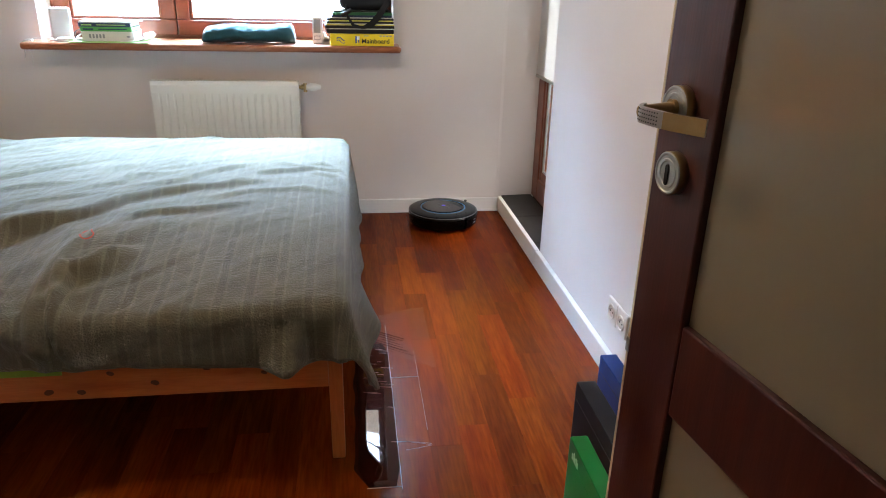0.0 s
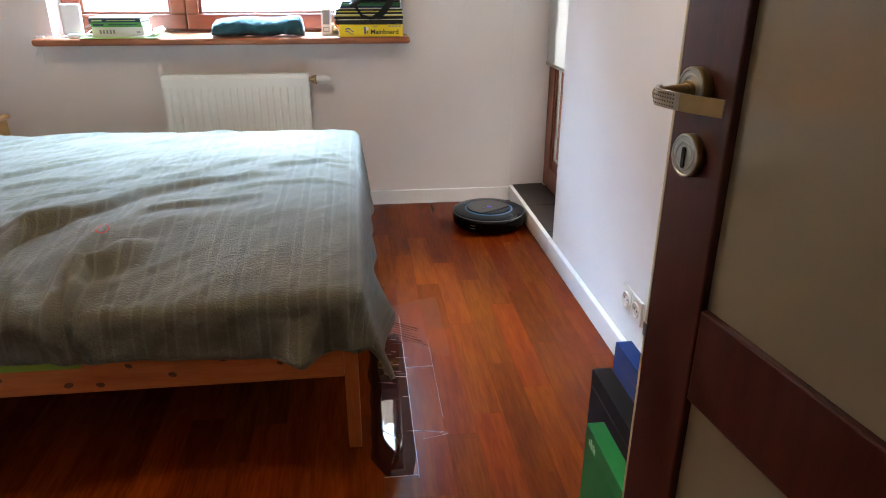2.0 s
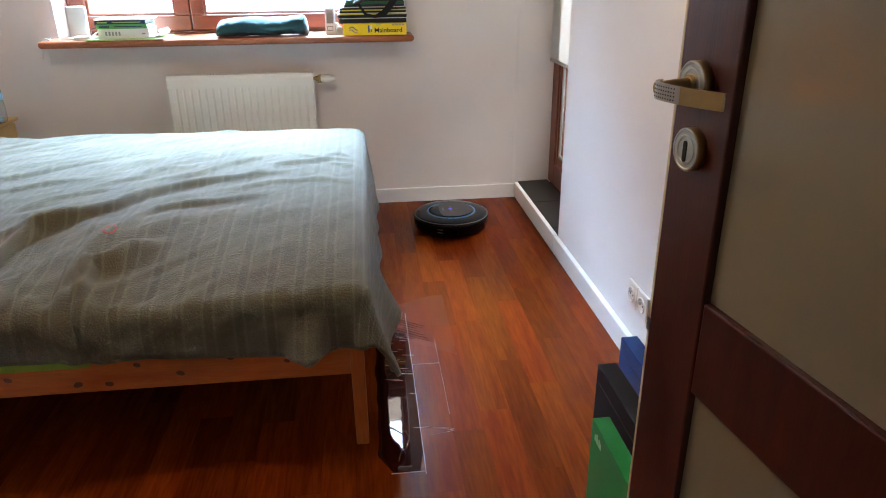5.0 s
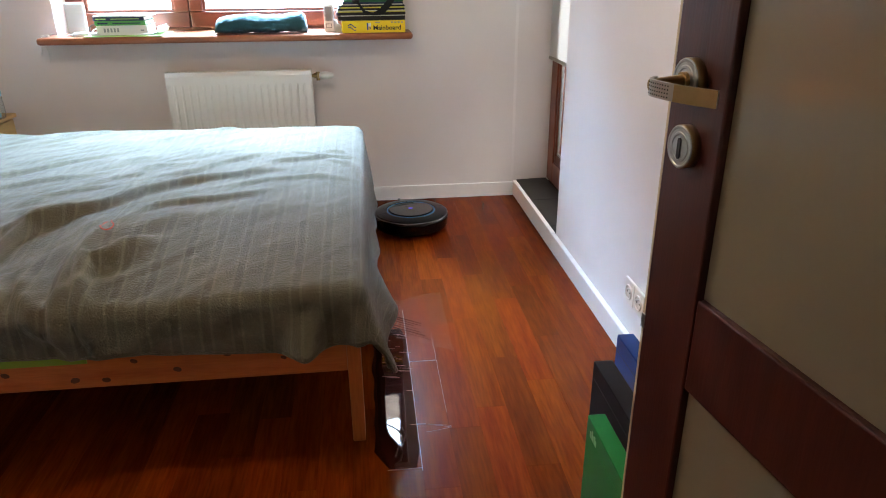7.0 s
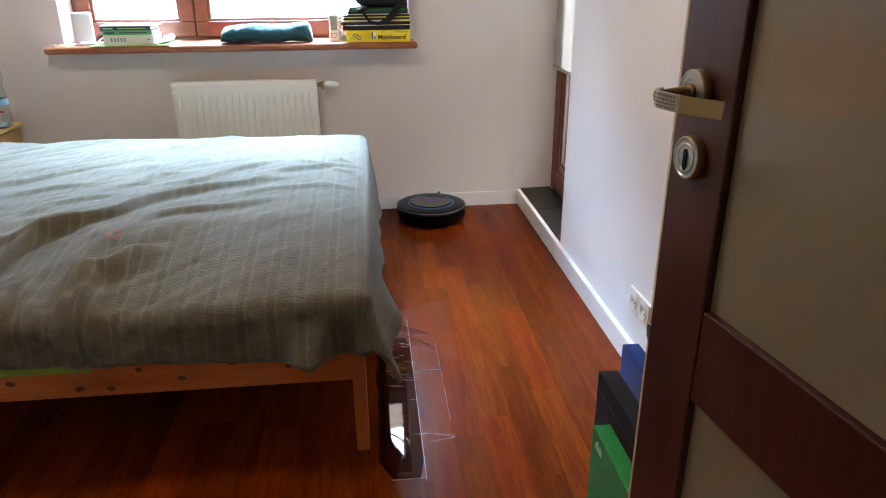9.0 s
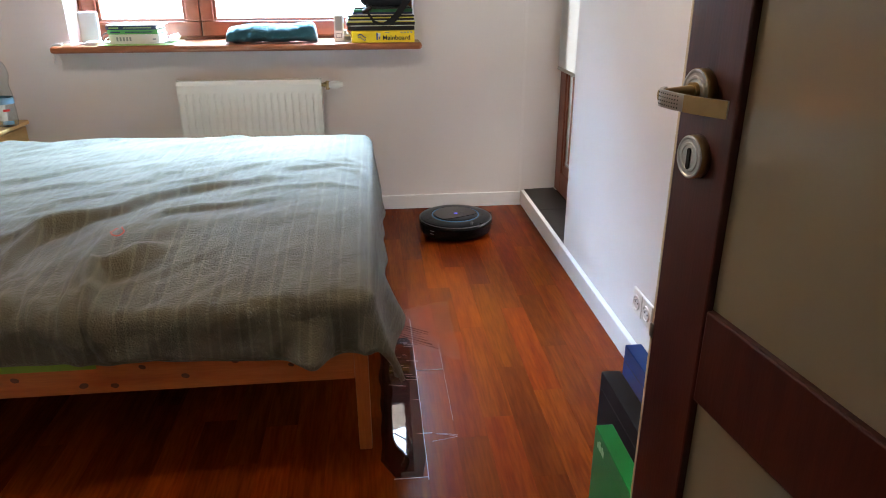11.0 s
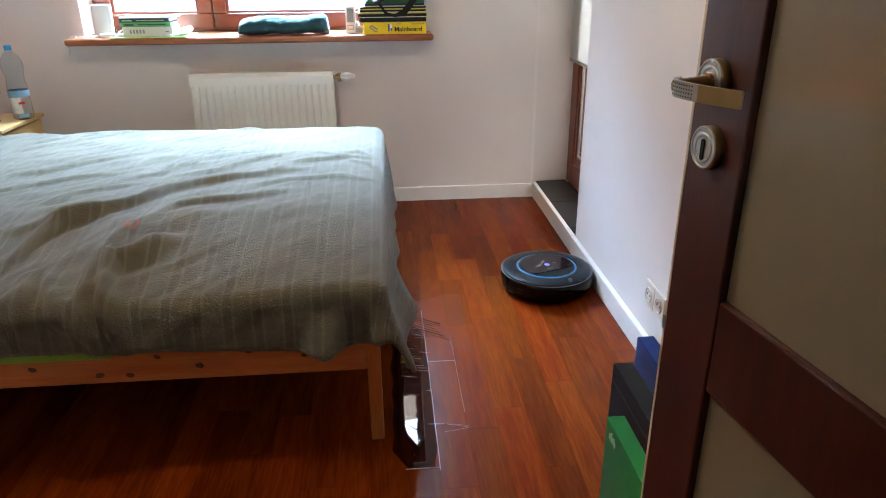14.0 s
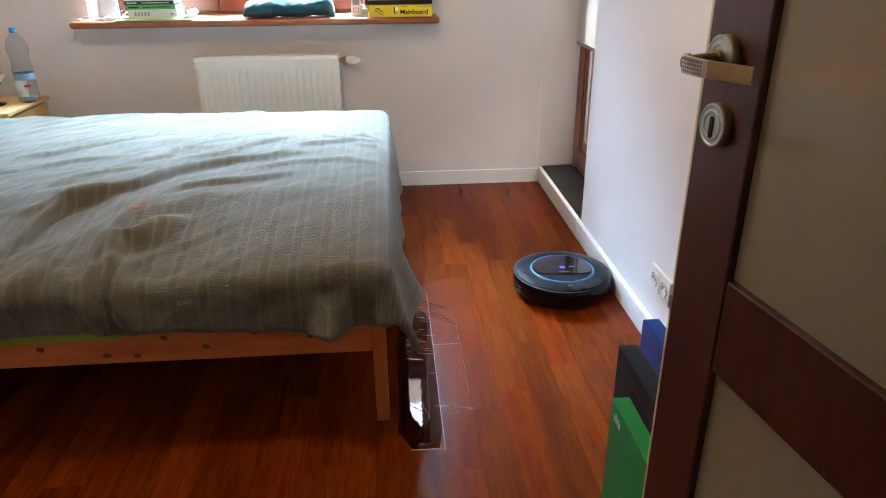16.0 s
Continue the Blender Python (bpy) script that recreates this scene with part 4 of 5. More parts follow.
def build_sill_things():
    Z = SILL_TOP
    # router
    r = group_empty("router", pose(-2.025, -0.045, Z, 0, 0, 8), "white upright router box on the window sill", "router")
    part("housing", boxes((-0.042, 0.042, -0.014, 0.014, 0.006, 0.140), bev=0.011, seg=4), WHITE_PLASTIC, r, m=pose(0, 0, 0, -5))
    part("foot", boxes((-0.03, 0.03, -0.024, 0.024, 0.0, 0.008), bev=0.003), WHITE_PLASTIC, r)
    ad = group_empty("power_adapter", pose(-1.985, -0.115, Z, 0, 0, 12), "small white plastic adapter box with cables", "adapter")
    part("housing", boxes((-0.036, 0.030, -0.02, 0.02, 0.0, 0.018), bev=0.005), WHITE_PLASTIC, ad)
    part("plug", boxes((0.033, 0.062, -0.012, 0.012, 0.001, 0.016), bev=0.005), WHITE_PLASTIC, ad)
    cable_thing("cable", [(-2.02, -0.12, Z + 0.006), (-2.08, -0.13, Z + 0.018), (-2.13, -0.13, Z + 0.010), (-2.16, -0.12, Z + 0.004), (-2.176, -0.10, Z - 0.01), (-2.19, -0.06, Z - 0.05),
                          (-2.215, -0.02, Z - 0.085)], 0.0022, CABLE, "thin white cable running over the sill end")
    cable_thing("cable", [(-2.165, -0.10, Z + 0.004), (-2.172, -0.08, Z - 0.015), (-2.178, -0.03, Z - 0.07), (-2.19, -0.006, Z - 0.12)], 0.0012, CABLE, "thin white cable hanging below the sill end")
    cable_thing("cable", [(-1.92, -0.10, Z + 0.012), (-1.93, -0.06, Z + 0.034), (-1.96, -0.02, Z + 0.046), (-1.99, 0.0, Z + 0.03), (-2.0, 0.03, Z + 0.004)], 0.0026, BLACK_CABLE,
                "dark cable curling behind the books")
    cable_thing("cable", [(-1.93, -0.12, Z + 0.01), (-1.90, -0.08, Z + 0.026), (-1.925, -0.05, Z + 0.036), (-1.955, -0.07, Z + 0.02), (-1.94, -0.10, Z + 0.008)], 0.0024, CABLE,
                "coiled white cable beside the books")
    tagged(part("plug", boxes((-2.15, -2.128, -0.12, -0.10, Z + 0.0005, Z + 0.010), bev=0.003), WHITE_PLASTIC), "tiny white plastic plug on the sill end", "plug")
    # green folder with curled sheets below the books
    f = group_empty("folder", pose(-1.80, -0.05, Z), "lime-green paper folder under the books", "folder")
    part("cover", boxes((-0.165, 0.165, -0.11, 0.10, 0.0005, 0.004), bev=0.001, seg=1), LIME, f)
    bm = bmesh.new()
    for k in range(3):
        pts = [(0.04, 0.005 + 0.002 * k), (0.12, 0.006 + 0.002 * k), (0.145, 0.012 + 0.004 * k), (0.155 - 0.006 * k, 0.028 + 0.006 * k)]
        for (xa, za), (xb, zb) in zip(pts, pts[1:]):
            q = [(xa, -0.09, za), (xb, -0.09, zb), (xb, 0.08, zb), (xa, 0.08, za)]
            lo = [bm.verts.new(p) for p in q]
            hi = [bm.verts.new((p[0], p[1], p[2] + 0.0012)) for p in q]
            bm.faces.new(lo[::-1])
            bm.faces.new(hi)
            for i in range(4):
                bm.faces.new((lo[i], lo[(i + 1) % 4], hi[(i + 1) % 4], hi[i]))
    part("sheets", bm, PAPER, f, "curled white sheets")
    z = Z + 0.0045
    books = ((-1.922, -1.707, 0.150, 0.040, PAPER, PAPER, "thick cream paperback lying flat", True), (-1.926, -1.712, 0.148, 0.019, GREEN_CARD, DARK_GREEN, "green paperback with a dark title", False),
             (-1.930, -1.714, 0.150, 0.016, NAVY, NAVY, "dark blue paperback lying on the pile", False), (-1.928, -1.70, 0.152, 0.006, PAPER, PAPER, "thin white booklet on the book pile", False))
    for x0, x1, d, h, spine, cover, label, marks in books:
        bk = group_empty("book", pose((x0 + x1) / 2, -0.04, z, 0, 0, random.uniform(-1.5, 1.5)), label, "book", group="books on the window sill")
        w = (x1 - x0) / 2
        part("pages", boxes((-w + 0.002, w - 0.003, -d / 2 + 0.003, d / 2 - 0.003, 0.0012, h - 0.0012)), PAPER, bk)
        part("cover", boxes((-w, w, -d / 2 + 0.0035, d / 2, 0.0, 0.0012), (-w, w, -d / 2 + 0.0035, d / 2, h - 0.0012, h), (-w, w, -d / 2, -d / 2 + 0.0025, 0.0, h), bev=0.0005, seg=1), spine, bk)
        bars = bmesh.new()
        if marks:
            for k in range(5):
                box(bars, -w + 0.03 + k * 0.014, -w + 0.038 + k * 0.014, -d / 2 - 0.0006, -d / 2, h * 0.3, h * 0.72)
            part("publisher_print", boxes((w - 0.03, w - 0.015, -d / 2 - 0.0006, -d / 2, h * 0.4, h * 0.55)), GREY_PLASTIC, bk)
            part("spine_print", bars, GREY_PLASTIC, bk)
        elif h > 0.012:
            part("author_print", boxes((-w + 0.012, -w + 0.055, -d / 2 - 0.0006, -d / 2, h * 0.3, h * 0.65)), LIME if cover is NAVY else NAVY, bk)
            box(bars, -w + 0.075, w - 0.02, -d / 2 - 0.0006, -d / 2, h * 0.38, h * 0.6)
            part("title_print", bars, LIME if cover is NAVY else NAVY, bk)
        else:
            bars.free()
        z += h + 0.0004
    # rolled towel
    bm = bmesh.new()
    n, k = 70, 40
    rings = []
    for i in range(n + 1):
        t = i / n
        x = -0.205 + 0.41 * t
        cap = min(1.0, math.sqrt(max(0.0, 1 - ((abs(t - 0.5) * 2 - 0.86) / 0.14) ** 2)) if abs(t - 0.5) * 2 > 0.86 else 1.0)
        hh = (0.029 + 0.021 * t + 0.005 * math.sin(t * 5.2 + 0.4)) * (0.35 + 0.65 * cap)
        dd = 0.062 * (0.55 + 0.45 * cap)
        ring = []
        for j in range(k):
            a = 6.2832 * j / k
            c, s = math.cos(a), math.sin(a)
            yy, zz = dd * c, hh * math.copysign(abs(s) ** 0.9, s)
            w = 0.011 * noise.noise((x * 14, yy * 22, zz * 22)) + 0.007 * noise.noise((x * 40, yy * 40, zz * 60))
            g = 0.007 * math.exp(-((a - 0.9 - 0.5 * math.sin(t * 4)) / 0.14) ** 2)
            ring.append(bm.verts.new((x, yy * (1 + w * 12) , hh + zz * (1 + w * 10 - g * 12))))
        rings.append(ring)
    for A, B in zip(rings, rings[1:]):
        for j in range(k):
            bm.faces.new((A[j], A[(j + 1) % k], B[(j + 1) % k], B[j]))
    bm.faces.new(rings[0][::-1])
    bm.faces.new(rings[-1])
    zmin = min(v.co.z for v in bm.verts)
    for v in bm.verts:
        v.co.z -= zmin
    tagged(part("towel", bm, TOWEL, smooth=True, m=pose(-1.213, -0.075, Z + 0.0005, 0, 0, 1.5)), "dark teal towel rolled up on the window sill", "towel")
    # weather display and little white clip
    dsp = group_empty("thermometer", pose(-0.908, -0.07, Z + 0.0003, 0, 0, -8), "small white digital thermometer with a grey screen", "thermometer")
    part("housing", boxes((-0.0225, 0.0225, -0.009, 0.009, 0.0, 0.118), bev=0.003), WHITE_PLASTIC, dsp, m=pose(0, 0, 0, -6))
    part("screen", boxes((-0.015, 0.015, -0.0102, -0.008, 0.048, 0.108), bev=0.001, seg=1), GREY_PLASTIC, dsp, "grey display", m=pose(0, 0, 0, -6))
    part("button_frame", boxes((-0.014, 0.014, -0.0098, -0.008, 0.016, 0.019), (-0.014, 0.014, -0.0098, -0.008, 0.033, 0.036), (-0.014, -0.011, -0.0098, -0.008, 0.019, 0.033),
                               (0.011, 0.014, -0.0098, -0.008, 0.019, 0.033)), GREY_PLASTIC, dsp, m=pose(0, 0, 0, -6))
    bm = bmesh.new()
    cyl(bm, (0, -0.01, 0.022), (0, 0.01, 0.022), 0.0135, n=24)
    box(bm, -0.0135, 0.0135, -0.01, 0.01, 0.0, 0.022)
    tagged(part("paper_clip_box", bm, SOCKET, m=pose(-0.866, -0.085, Z + 0.0003)), "small cream arched plastic holder", "holder")
    bm = prism([(-0.018, -0.012), (0.016, -0.016), (0.02, 0.012), (-0.014, 0.012)], 0.0, 0.05)
    for v in bm.verts:
        if v.co.z > 0.03:
            v.co.x = v.co.x * 0.3 - 0.012
    tagged(part("folded_paper", bm, PAPER, m=pose(-0.868, -0.052, Z + 0.0003)), "small folded white paper behind the holder", "paper")
    # yellow box
    b = group_empty("cardboard_box", pose(-0.848, -0.150, Z), "flat yellow printed cardboard box under a pile of folders", "box")
    W, D, H = 0.287, 0.235, 0.052
    part("carton", boxes((0, W, 0, D, 0.0, H), bev=0.002), YELLOW, b)
    me = text_mesh("Mainboard", 0.031)
    xs = [v.co.x for v in me.vertices]
    wt = max(xs) - min(xs)
    me.materials.append(INK)
    word = new("lettering", me)
    word.parent = b
    word.matrix_basis = Matrix.Translation((0.140, -0.0004, 0.012)) @ Matrix.Rotation(radians(90), 4, "X") @ Matrix.Diagonal((0.125 / wt, 0.9, 1, 1))
    tagged(word, "black printed word")
    bm = bmesh.new()
    for i in range(2):
        pts = []
        for j in range(12):
            t = j / 11
            pts.append((0.028 + 0.036 * t, -0.0006, (0.030 if i == 0 else 0.018) + 0.007 * math.sin(t * 5.0 + i * 0.6)))
        tube(pts, 0.0024 - 0.0006 * i, 6, bm)
    part("emblem", bm, BLUE_INK, b, "blue swirl emblem")
    part("emblem_block", boxes((0.112, 0.119, -0.0008, 0.001, 0.012, 0.043), (0.124, 0.129, -0.0008, 0.001, 0.014, 0.026)), BLUE_INK, b)
    part("emblem_patch", boxes((0.119, 0.131, -0.0007, 0.001, 0.027, 0.042)), WHITE_PLASTIC, b)
    bars = bmesh.new()
    for k in range(4):
        box(bars, 0.222 + k * 0.015, 0.232 + k * 0.015, -0.0007, 0.001, 0.041, 0.047)
    part("model_print", boxes((0.150, 0.172, -0.0007, 0.001, 0.042, 0.046)), GREY_PLASTIC, b)
    part("small_print", bars, GREY_PLASTIC, b)
    # pile of folders
    z = Z + H + 0.0008
    rng = random.Random(3)
    pile = ((0.018, BLACK_CARD, "black plastic document folder in the pile", 0.0), (0.003, PAPER, "white paper folder in the pile", 0.01), (0.012, BLACK_CARD, "black plastic document folder in the pile", -0.004),
            (0.004, YELLOW_PAPER, "yellow paper folder in the pile", 0.0), (0.003, PAPER, "white paper folder in the pile", -0.012), (0.008, BLACK_CARD, "black plastic document folder in the pile", 0.002),
            (0.005, YELLOW_PAPER, "yellow paper folder in the pile", 0.012), (0.007, BLACK_CARD, "black plastic document folder in the pile", 0.004), (0.004, PAPER, "white paper folder in the pile", 0.014),
            (0.009, NAVY, "dark blue document folder in the pile", 0.022), (0.012, DARK_GREEN, "dark green document folder in the pile", 0.026), (0.006, BLACK_CARD, "black plastic document folder in the pile", 0.03))
    for h, m_, label, dx in pile:
        x0 = -0.862 + dx + rng.uniform(-0.004, 0.004)
        x1 = -0.560 - max(0, dx) * 0.4 + rng.uniform(-0.004, 0.002)
        y0 = -0.148 + rng.uniform(-0.006, 0.012)
        bm = boxes((x0, x1, y0, y0 + 0.23, 0, h), bev=min(0.0012, h * 0.3), seg=1)
        for v in bm.verts:
            v.co.z += 0.004 * max(0, (v.co.x + 0.72) / 0.16) * 0.3
        tagged(part("document_folder", bm, m_, m=pose(0, 0, z)), label, "folder", group="pile of folders on the sill")
        z += h + 0.0006
    # bag on the pile
    bag = group_empty("bag", pose(-0.685, -0.03, z + 0.003), "black fabric shoulder bag lying on the folders", "bag")
    bm = bmesh.new()
    box(bm, -0.115, 0.115, -0.10, 0.11, 0.0, 0.145, 0.035, 5)
    bmesh.ops.subdivide_edges(bm, edges=bm.edges[:], cuts=2, use_grid_fill=True)
    for v in bm.verts:
        v.co += Vector((0.008 * noise.noise(v.co * 18), 0.008 * noise.noise(v.co * 18 + Vector((5, 0, 0))), 0.006 * noise.noise(v.co * 14) if v.co.z > 0.02 else 0))
    part("pouch", bm, BLACK_FABRIC, bag, smooth=True)
    part("zip", tube([(-0.105, -0.106, 0.055), (-0.04, -0.112, 0.05), (0.05, -0.112, 0.052), (0.11, -0.104, 0.058)], 0.003), GREY_PLASTIC, bag)
    part("buckle", cyl(bmesh.new(), (-0.108, -0.115, -0.022), (-0.066, -0.12, 0.0), 0.011, 0.009), BLACK_CARD, bag)
    bm = bmesh.new()
    pts = [(-0.09, -0.10, 0.02), (-0.085, -0.132, -0.025), (-0.06, -0.134, -0.062), (-0.02, -0.134, -0.074), (0.02, -0.134, -0.062), (0.05, -0.134, -0.03), (0.075, -0.128, 0.004), (0.10, -0.11, 0.04)]
    rows = []
    for i, p in enumerate(pts):
        d = (Vector(pts[min(i + 1, len(pts) - 1)]) - Vector(pts[max(i - 1, 0)])).normalized()
        up = Vector((-d.z, 0, d.x))
        w = 0.014 if i > 3 else 0.006
        q = Vector(p)
        rows.append([bm.verts.new(q + up * w), bm.verts.new(q - up * w), bm.verts.new(q - up * w + Vector((0, 0.003, 0))), bm.verts.new(q + up * w + Vector((0, 0.003, 0)))])
    for A, B in zip(rows, rows[1:]):
        for k2 in range(4):
            bm.faces.new((A[k2], A[(k2 + 1) % 4], B[(k2 + 1) % 4], B[k2]))
    bm.faces.new(rows[0][::-1])
    bm.faces.new(rows[-1])
    part("strap", bm, BLACK_FABRIC, bag, "hanging black webbing strap")


build_sill_things()


# ---------------------------------------------------------------- bedside
def build_bedside():
    ns = group_empty("nightstand", pose(-2.378, -0.44, 0), "pale pine nightstand with a drawer between bed and wall", "nightstand")
    W, D, H = 0.40, 0.37, 0.52
    part("top", boxes((-W - 0.01, 0.012, -0.01, D + 0.01, H - 0.018, H), bev=0.004), PALE_PINE, ns)
    part("carcass", boxes((-W, -0.02, 0, 0.018, 0.0, H - 0.018), (-W, -0.02, D - 0.018, D, 0.0, H - 0.018), (-W, -0.02, 0.018, D - 0.018, 0.05, 0.068),
                          (-W, -W + 0.01, 0.018, D - 0.018, 0.068, H - 0.018), bev=0.002), PALE_PINE, ns)
    for z0, z1 in ((0.07, 0.28), (0.285, 0.495)):
        d = part("drawer", boxes((-0.02, 0.0, 0.004, D - 0.004, z0, z1), bev=0.003), PALE_PINE, ns)
        part("knob", lathe([(0, 0), (0.008, 0), (0.008, 0.012), (0.015, 0.018), (0.013, 0.026), (0, 0.028)], 20, m=Matrix.Translation((0, D / 2, z1 - 0.06)) @ Matrix.Rotation(radians(90), 4, "Y")), KNOT, d, "dark round knob", smooth=True)
    z = H
    bt = group_empty("water_bottle", pose(-2.388, -0.20, z), "clear plastic water bottle with a blue cap and label", "bottle")
    prof = [(0.0, 0.004), (0.03, 0.0), (0.040, 0.006), (0.0425, 0.02), (0.0425, 0.075), (0.041, 0.08), (0.041, 0.125), (0.0425, 0.13), (0.040, 0.15), (0.035, 0.175), (0.036, 0.19), (0.042, 0.21), (0.0435, 0.23),
            (0.041, 0.25), (0.032, 0.272), (0.018, 0.288), (0.0135, 0.294), (0.0135, 0.302)]
    inner = [(r - 0.0008 if r > 0.001 else 0, h + 0.0008) for r, h in prof][::-1]
    part("shell", lathe(prof + inner, 40), PET, bt, smooth=True)
    part("cap", lathe([(0, 0.318), (0.0135, 0.318), (0.0148, 0.314), (0.0148, 0.299), (0.014, 0.298)], 28), CAP_BLUE, bt, "bright blue screw cap")
    part("label_band", lathe([(0.0418, 0.100), (0.0422, 0.101), (0.0422, 0.127), (0.0418, 0.128)], 36), LABEL_BLUE, bt, "blue label band", smooth=True)
    part("label_print", lathe([(0.0428, 0.03), (0.0432, 0.031), (0.0432, 0.098), (0.0428, 0.099)], 12, arc=(215, 300)), LABEL_PALE, bt, "pale printed label", smooth=True)
    part("label_mark", lathe([(0.0436, 0.07), (0.0438, 0.071), (0.0438, 0.079), (0.0436, 0.08)], 8, arc=(285, 320)), LABEL_RED, bt, "red mark")
    part("label_corner", lathe([(0.0434, 0.012), (0.0437, 0.013), (0.0437, 0.028), (0.0434, 0.029)], 8, arc=(270, 330)), LABEL_BLUE, bt)
    bowl = group_empty("footed_bowl", pose(-2.515, -0.27, z), "white bowl of snacks on a black iron foot", "bowl")
    part("foot", lathe([(0, 0), (0.052, 0), (0.054, 0.004), (0.03, 0.010), (0.010, 0.014), (0.008, 0.03), (0.014, 0.04), (0.008, 0.055), (0.009, 0.085), (0.0, 0.086)], 32), IRON, bowl, "black iron foot", smooth=True)
    bm = bmesh.new()
    for s in (-1, 1):
        tube([(0.0, 0.0, 0.04), (0.03 * s, -0.01, 0.05), (0.05 * s, -0.012, 0.085), (0.062 * s, -0.01, 0.10)], 0.004, 8, bm)
    part("arm", bm, IRON, bowl, smooth=True)
    part("dish", lathe([(0, 0.086), (0.03, 0.088), (0.062, 0.102), (0.078, 0.122), (0.080, 0.124), (0.075, 0.122), (0.06, 0.106), (0.03, 0.094), (0, 0.092)], 40), PORCELAIN, bowl, "white dish", smooth=True)
    rng = random.Random(9)
    for i in range(26):
        a, rr = rng.uniform(0, 6.28), 0.056 * math.sqrt(rng.random())
        bm = bmesh.new()
        bmesh.ops.create_icosphere(bm, subdivisions=2, radius=0.017)
        for v in bm.verts:
            v.co *= 1 + 0.25 * noise.noise(v.co * 60 + Vector((i, 0, 0)))
            v.co.z *= 0.6
        part("snack", bm, FRUIT, bowl, smooth=True, m=pose(rr * math.cos(a), rr * math.sin(a), 0.116 + 0.030 * (1 - (rr / 0.06) ** 2) + rng.uniform(0, 0.012), rng.uniform(-40, 40), rng.uniform(-40, 40), 0))


build_bedside()


# ---------------------------------------------------------------- boxes on the floor behind the door, wall sockets
def slim_box(x0, x1, y0, y1, h, material, label, lean, marks=False):
    b = group_empty("file_box", pose((x0 + x1) / 2, y1, 0.0, 0, lean, 0), label, "box", group="file boxes behind the door")
    w, d = (x1 - x0) / 2, y1 - y0
    part("case", boxes((-w, w, -d, 0, 0.0, h), bev=0.0022), material, b)
    part("lid_seam", boxes((-w - 0.0004, w + 0.0004, -d + 0.01, -0.01, h - 0.040, h - 0.0385)), BLACK_CARD if not marks else BINDER_GREEN, b)
    if marks:
        bm = bmesh.new()
        for k, (a, hh) in enumerate(((0.0, 0.012), (0.009, 0.019), (0.014, 0.012), (0.023, 0.017), (0.029, 0.012))):
            box(bm, -w - 0.0008, -w + 0.001, -0.022 - a - 0.006, -0.022 - a, h - 0.034, h - 0.034 + hh)
        part("print_bars", bm, BINDER_TEXT, b, "pale lettering drawn as bars")
    return b


slim_box(-0.357, -0.322, -2.528, -2.337, 0.321, BINDER_GREEN, "bright green slim plastic file box standing on the floor", 0, True)
slim_box(-0.283, -0.240, -2.44, -2.148, 0.320, BINDER_BLACK, "black slim plastic file box standing on the floor", 0)
slim_box(-0.190, -0.150, -2.34, -2.041, 0.320, BINDER_BLUE, "deep blue slim plastic file box standing on the floor", 0)


def build_sockets():
    for i, y in enumerate((-1.616, -1.692)):
        s = group_empty("wall_socket", pose(0.0198, y, 0.211), "cream plastic wall socket above the skirting", "socket", group="pair of wall sockets")
        part("plate", boxes((-0.009, 0, -0.037, 0.037, -0.039, 0.039), bev=0.004, seg=3), SOCKET, s)
        part("well", lathe([(0.0, 0.0095), (0.0195, 0.0095), (0.0205, 0.0125), (0.0225, 0.0128), (0.024, 0.009)], 32, m=Matrix.Rotation(radians(-90), 4, "Y")), SOCKET, s, smooth=False)
        bm = bmesh.new()
        for dy in (-0.0095, 0.0095):
            cyl(bm, (-0.0094, dy, 0), (-0.0104, dy, 0), 0.0027, n=12)
        part("contact_hole", bm, DARK, s)
        part("earth_pin", cyl(bmesh.new(), (-0.009, 0, 0.011), (-0.02, 0, 0.011), 0.0024, n=12), CHROME, s)


build_sockets()


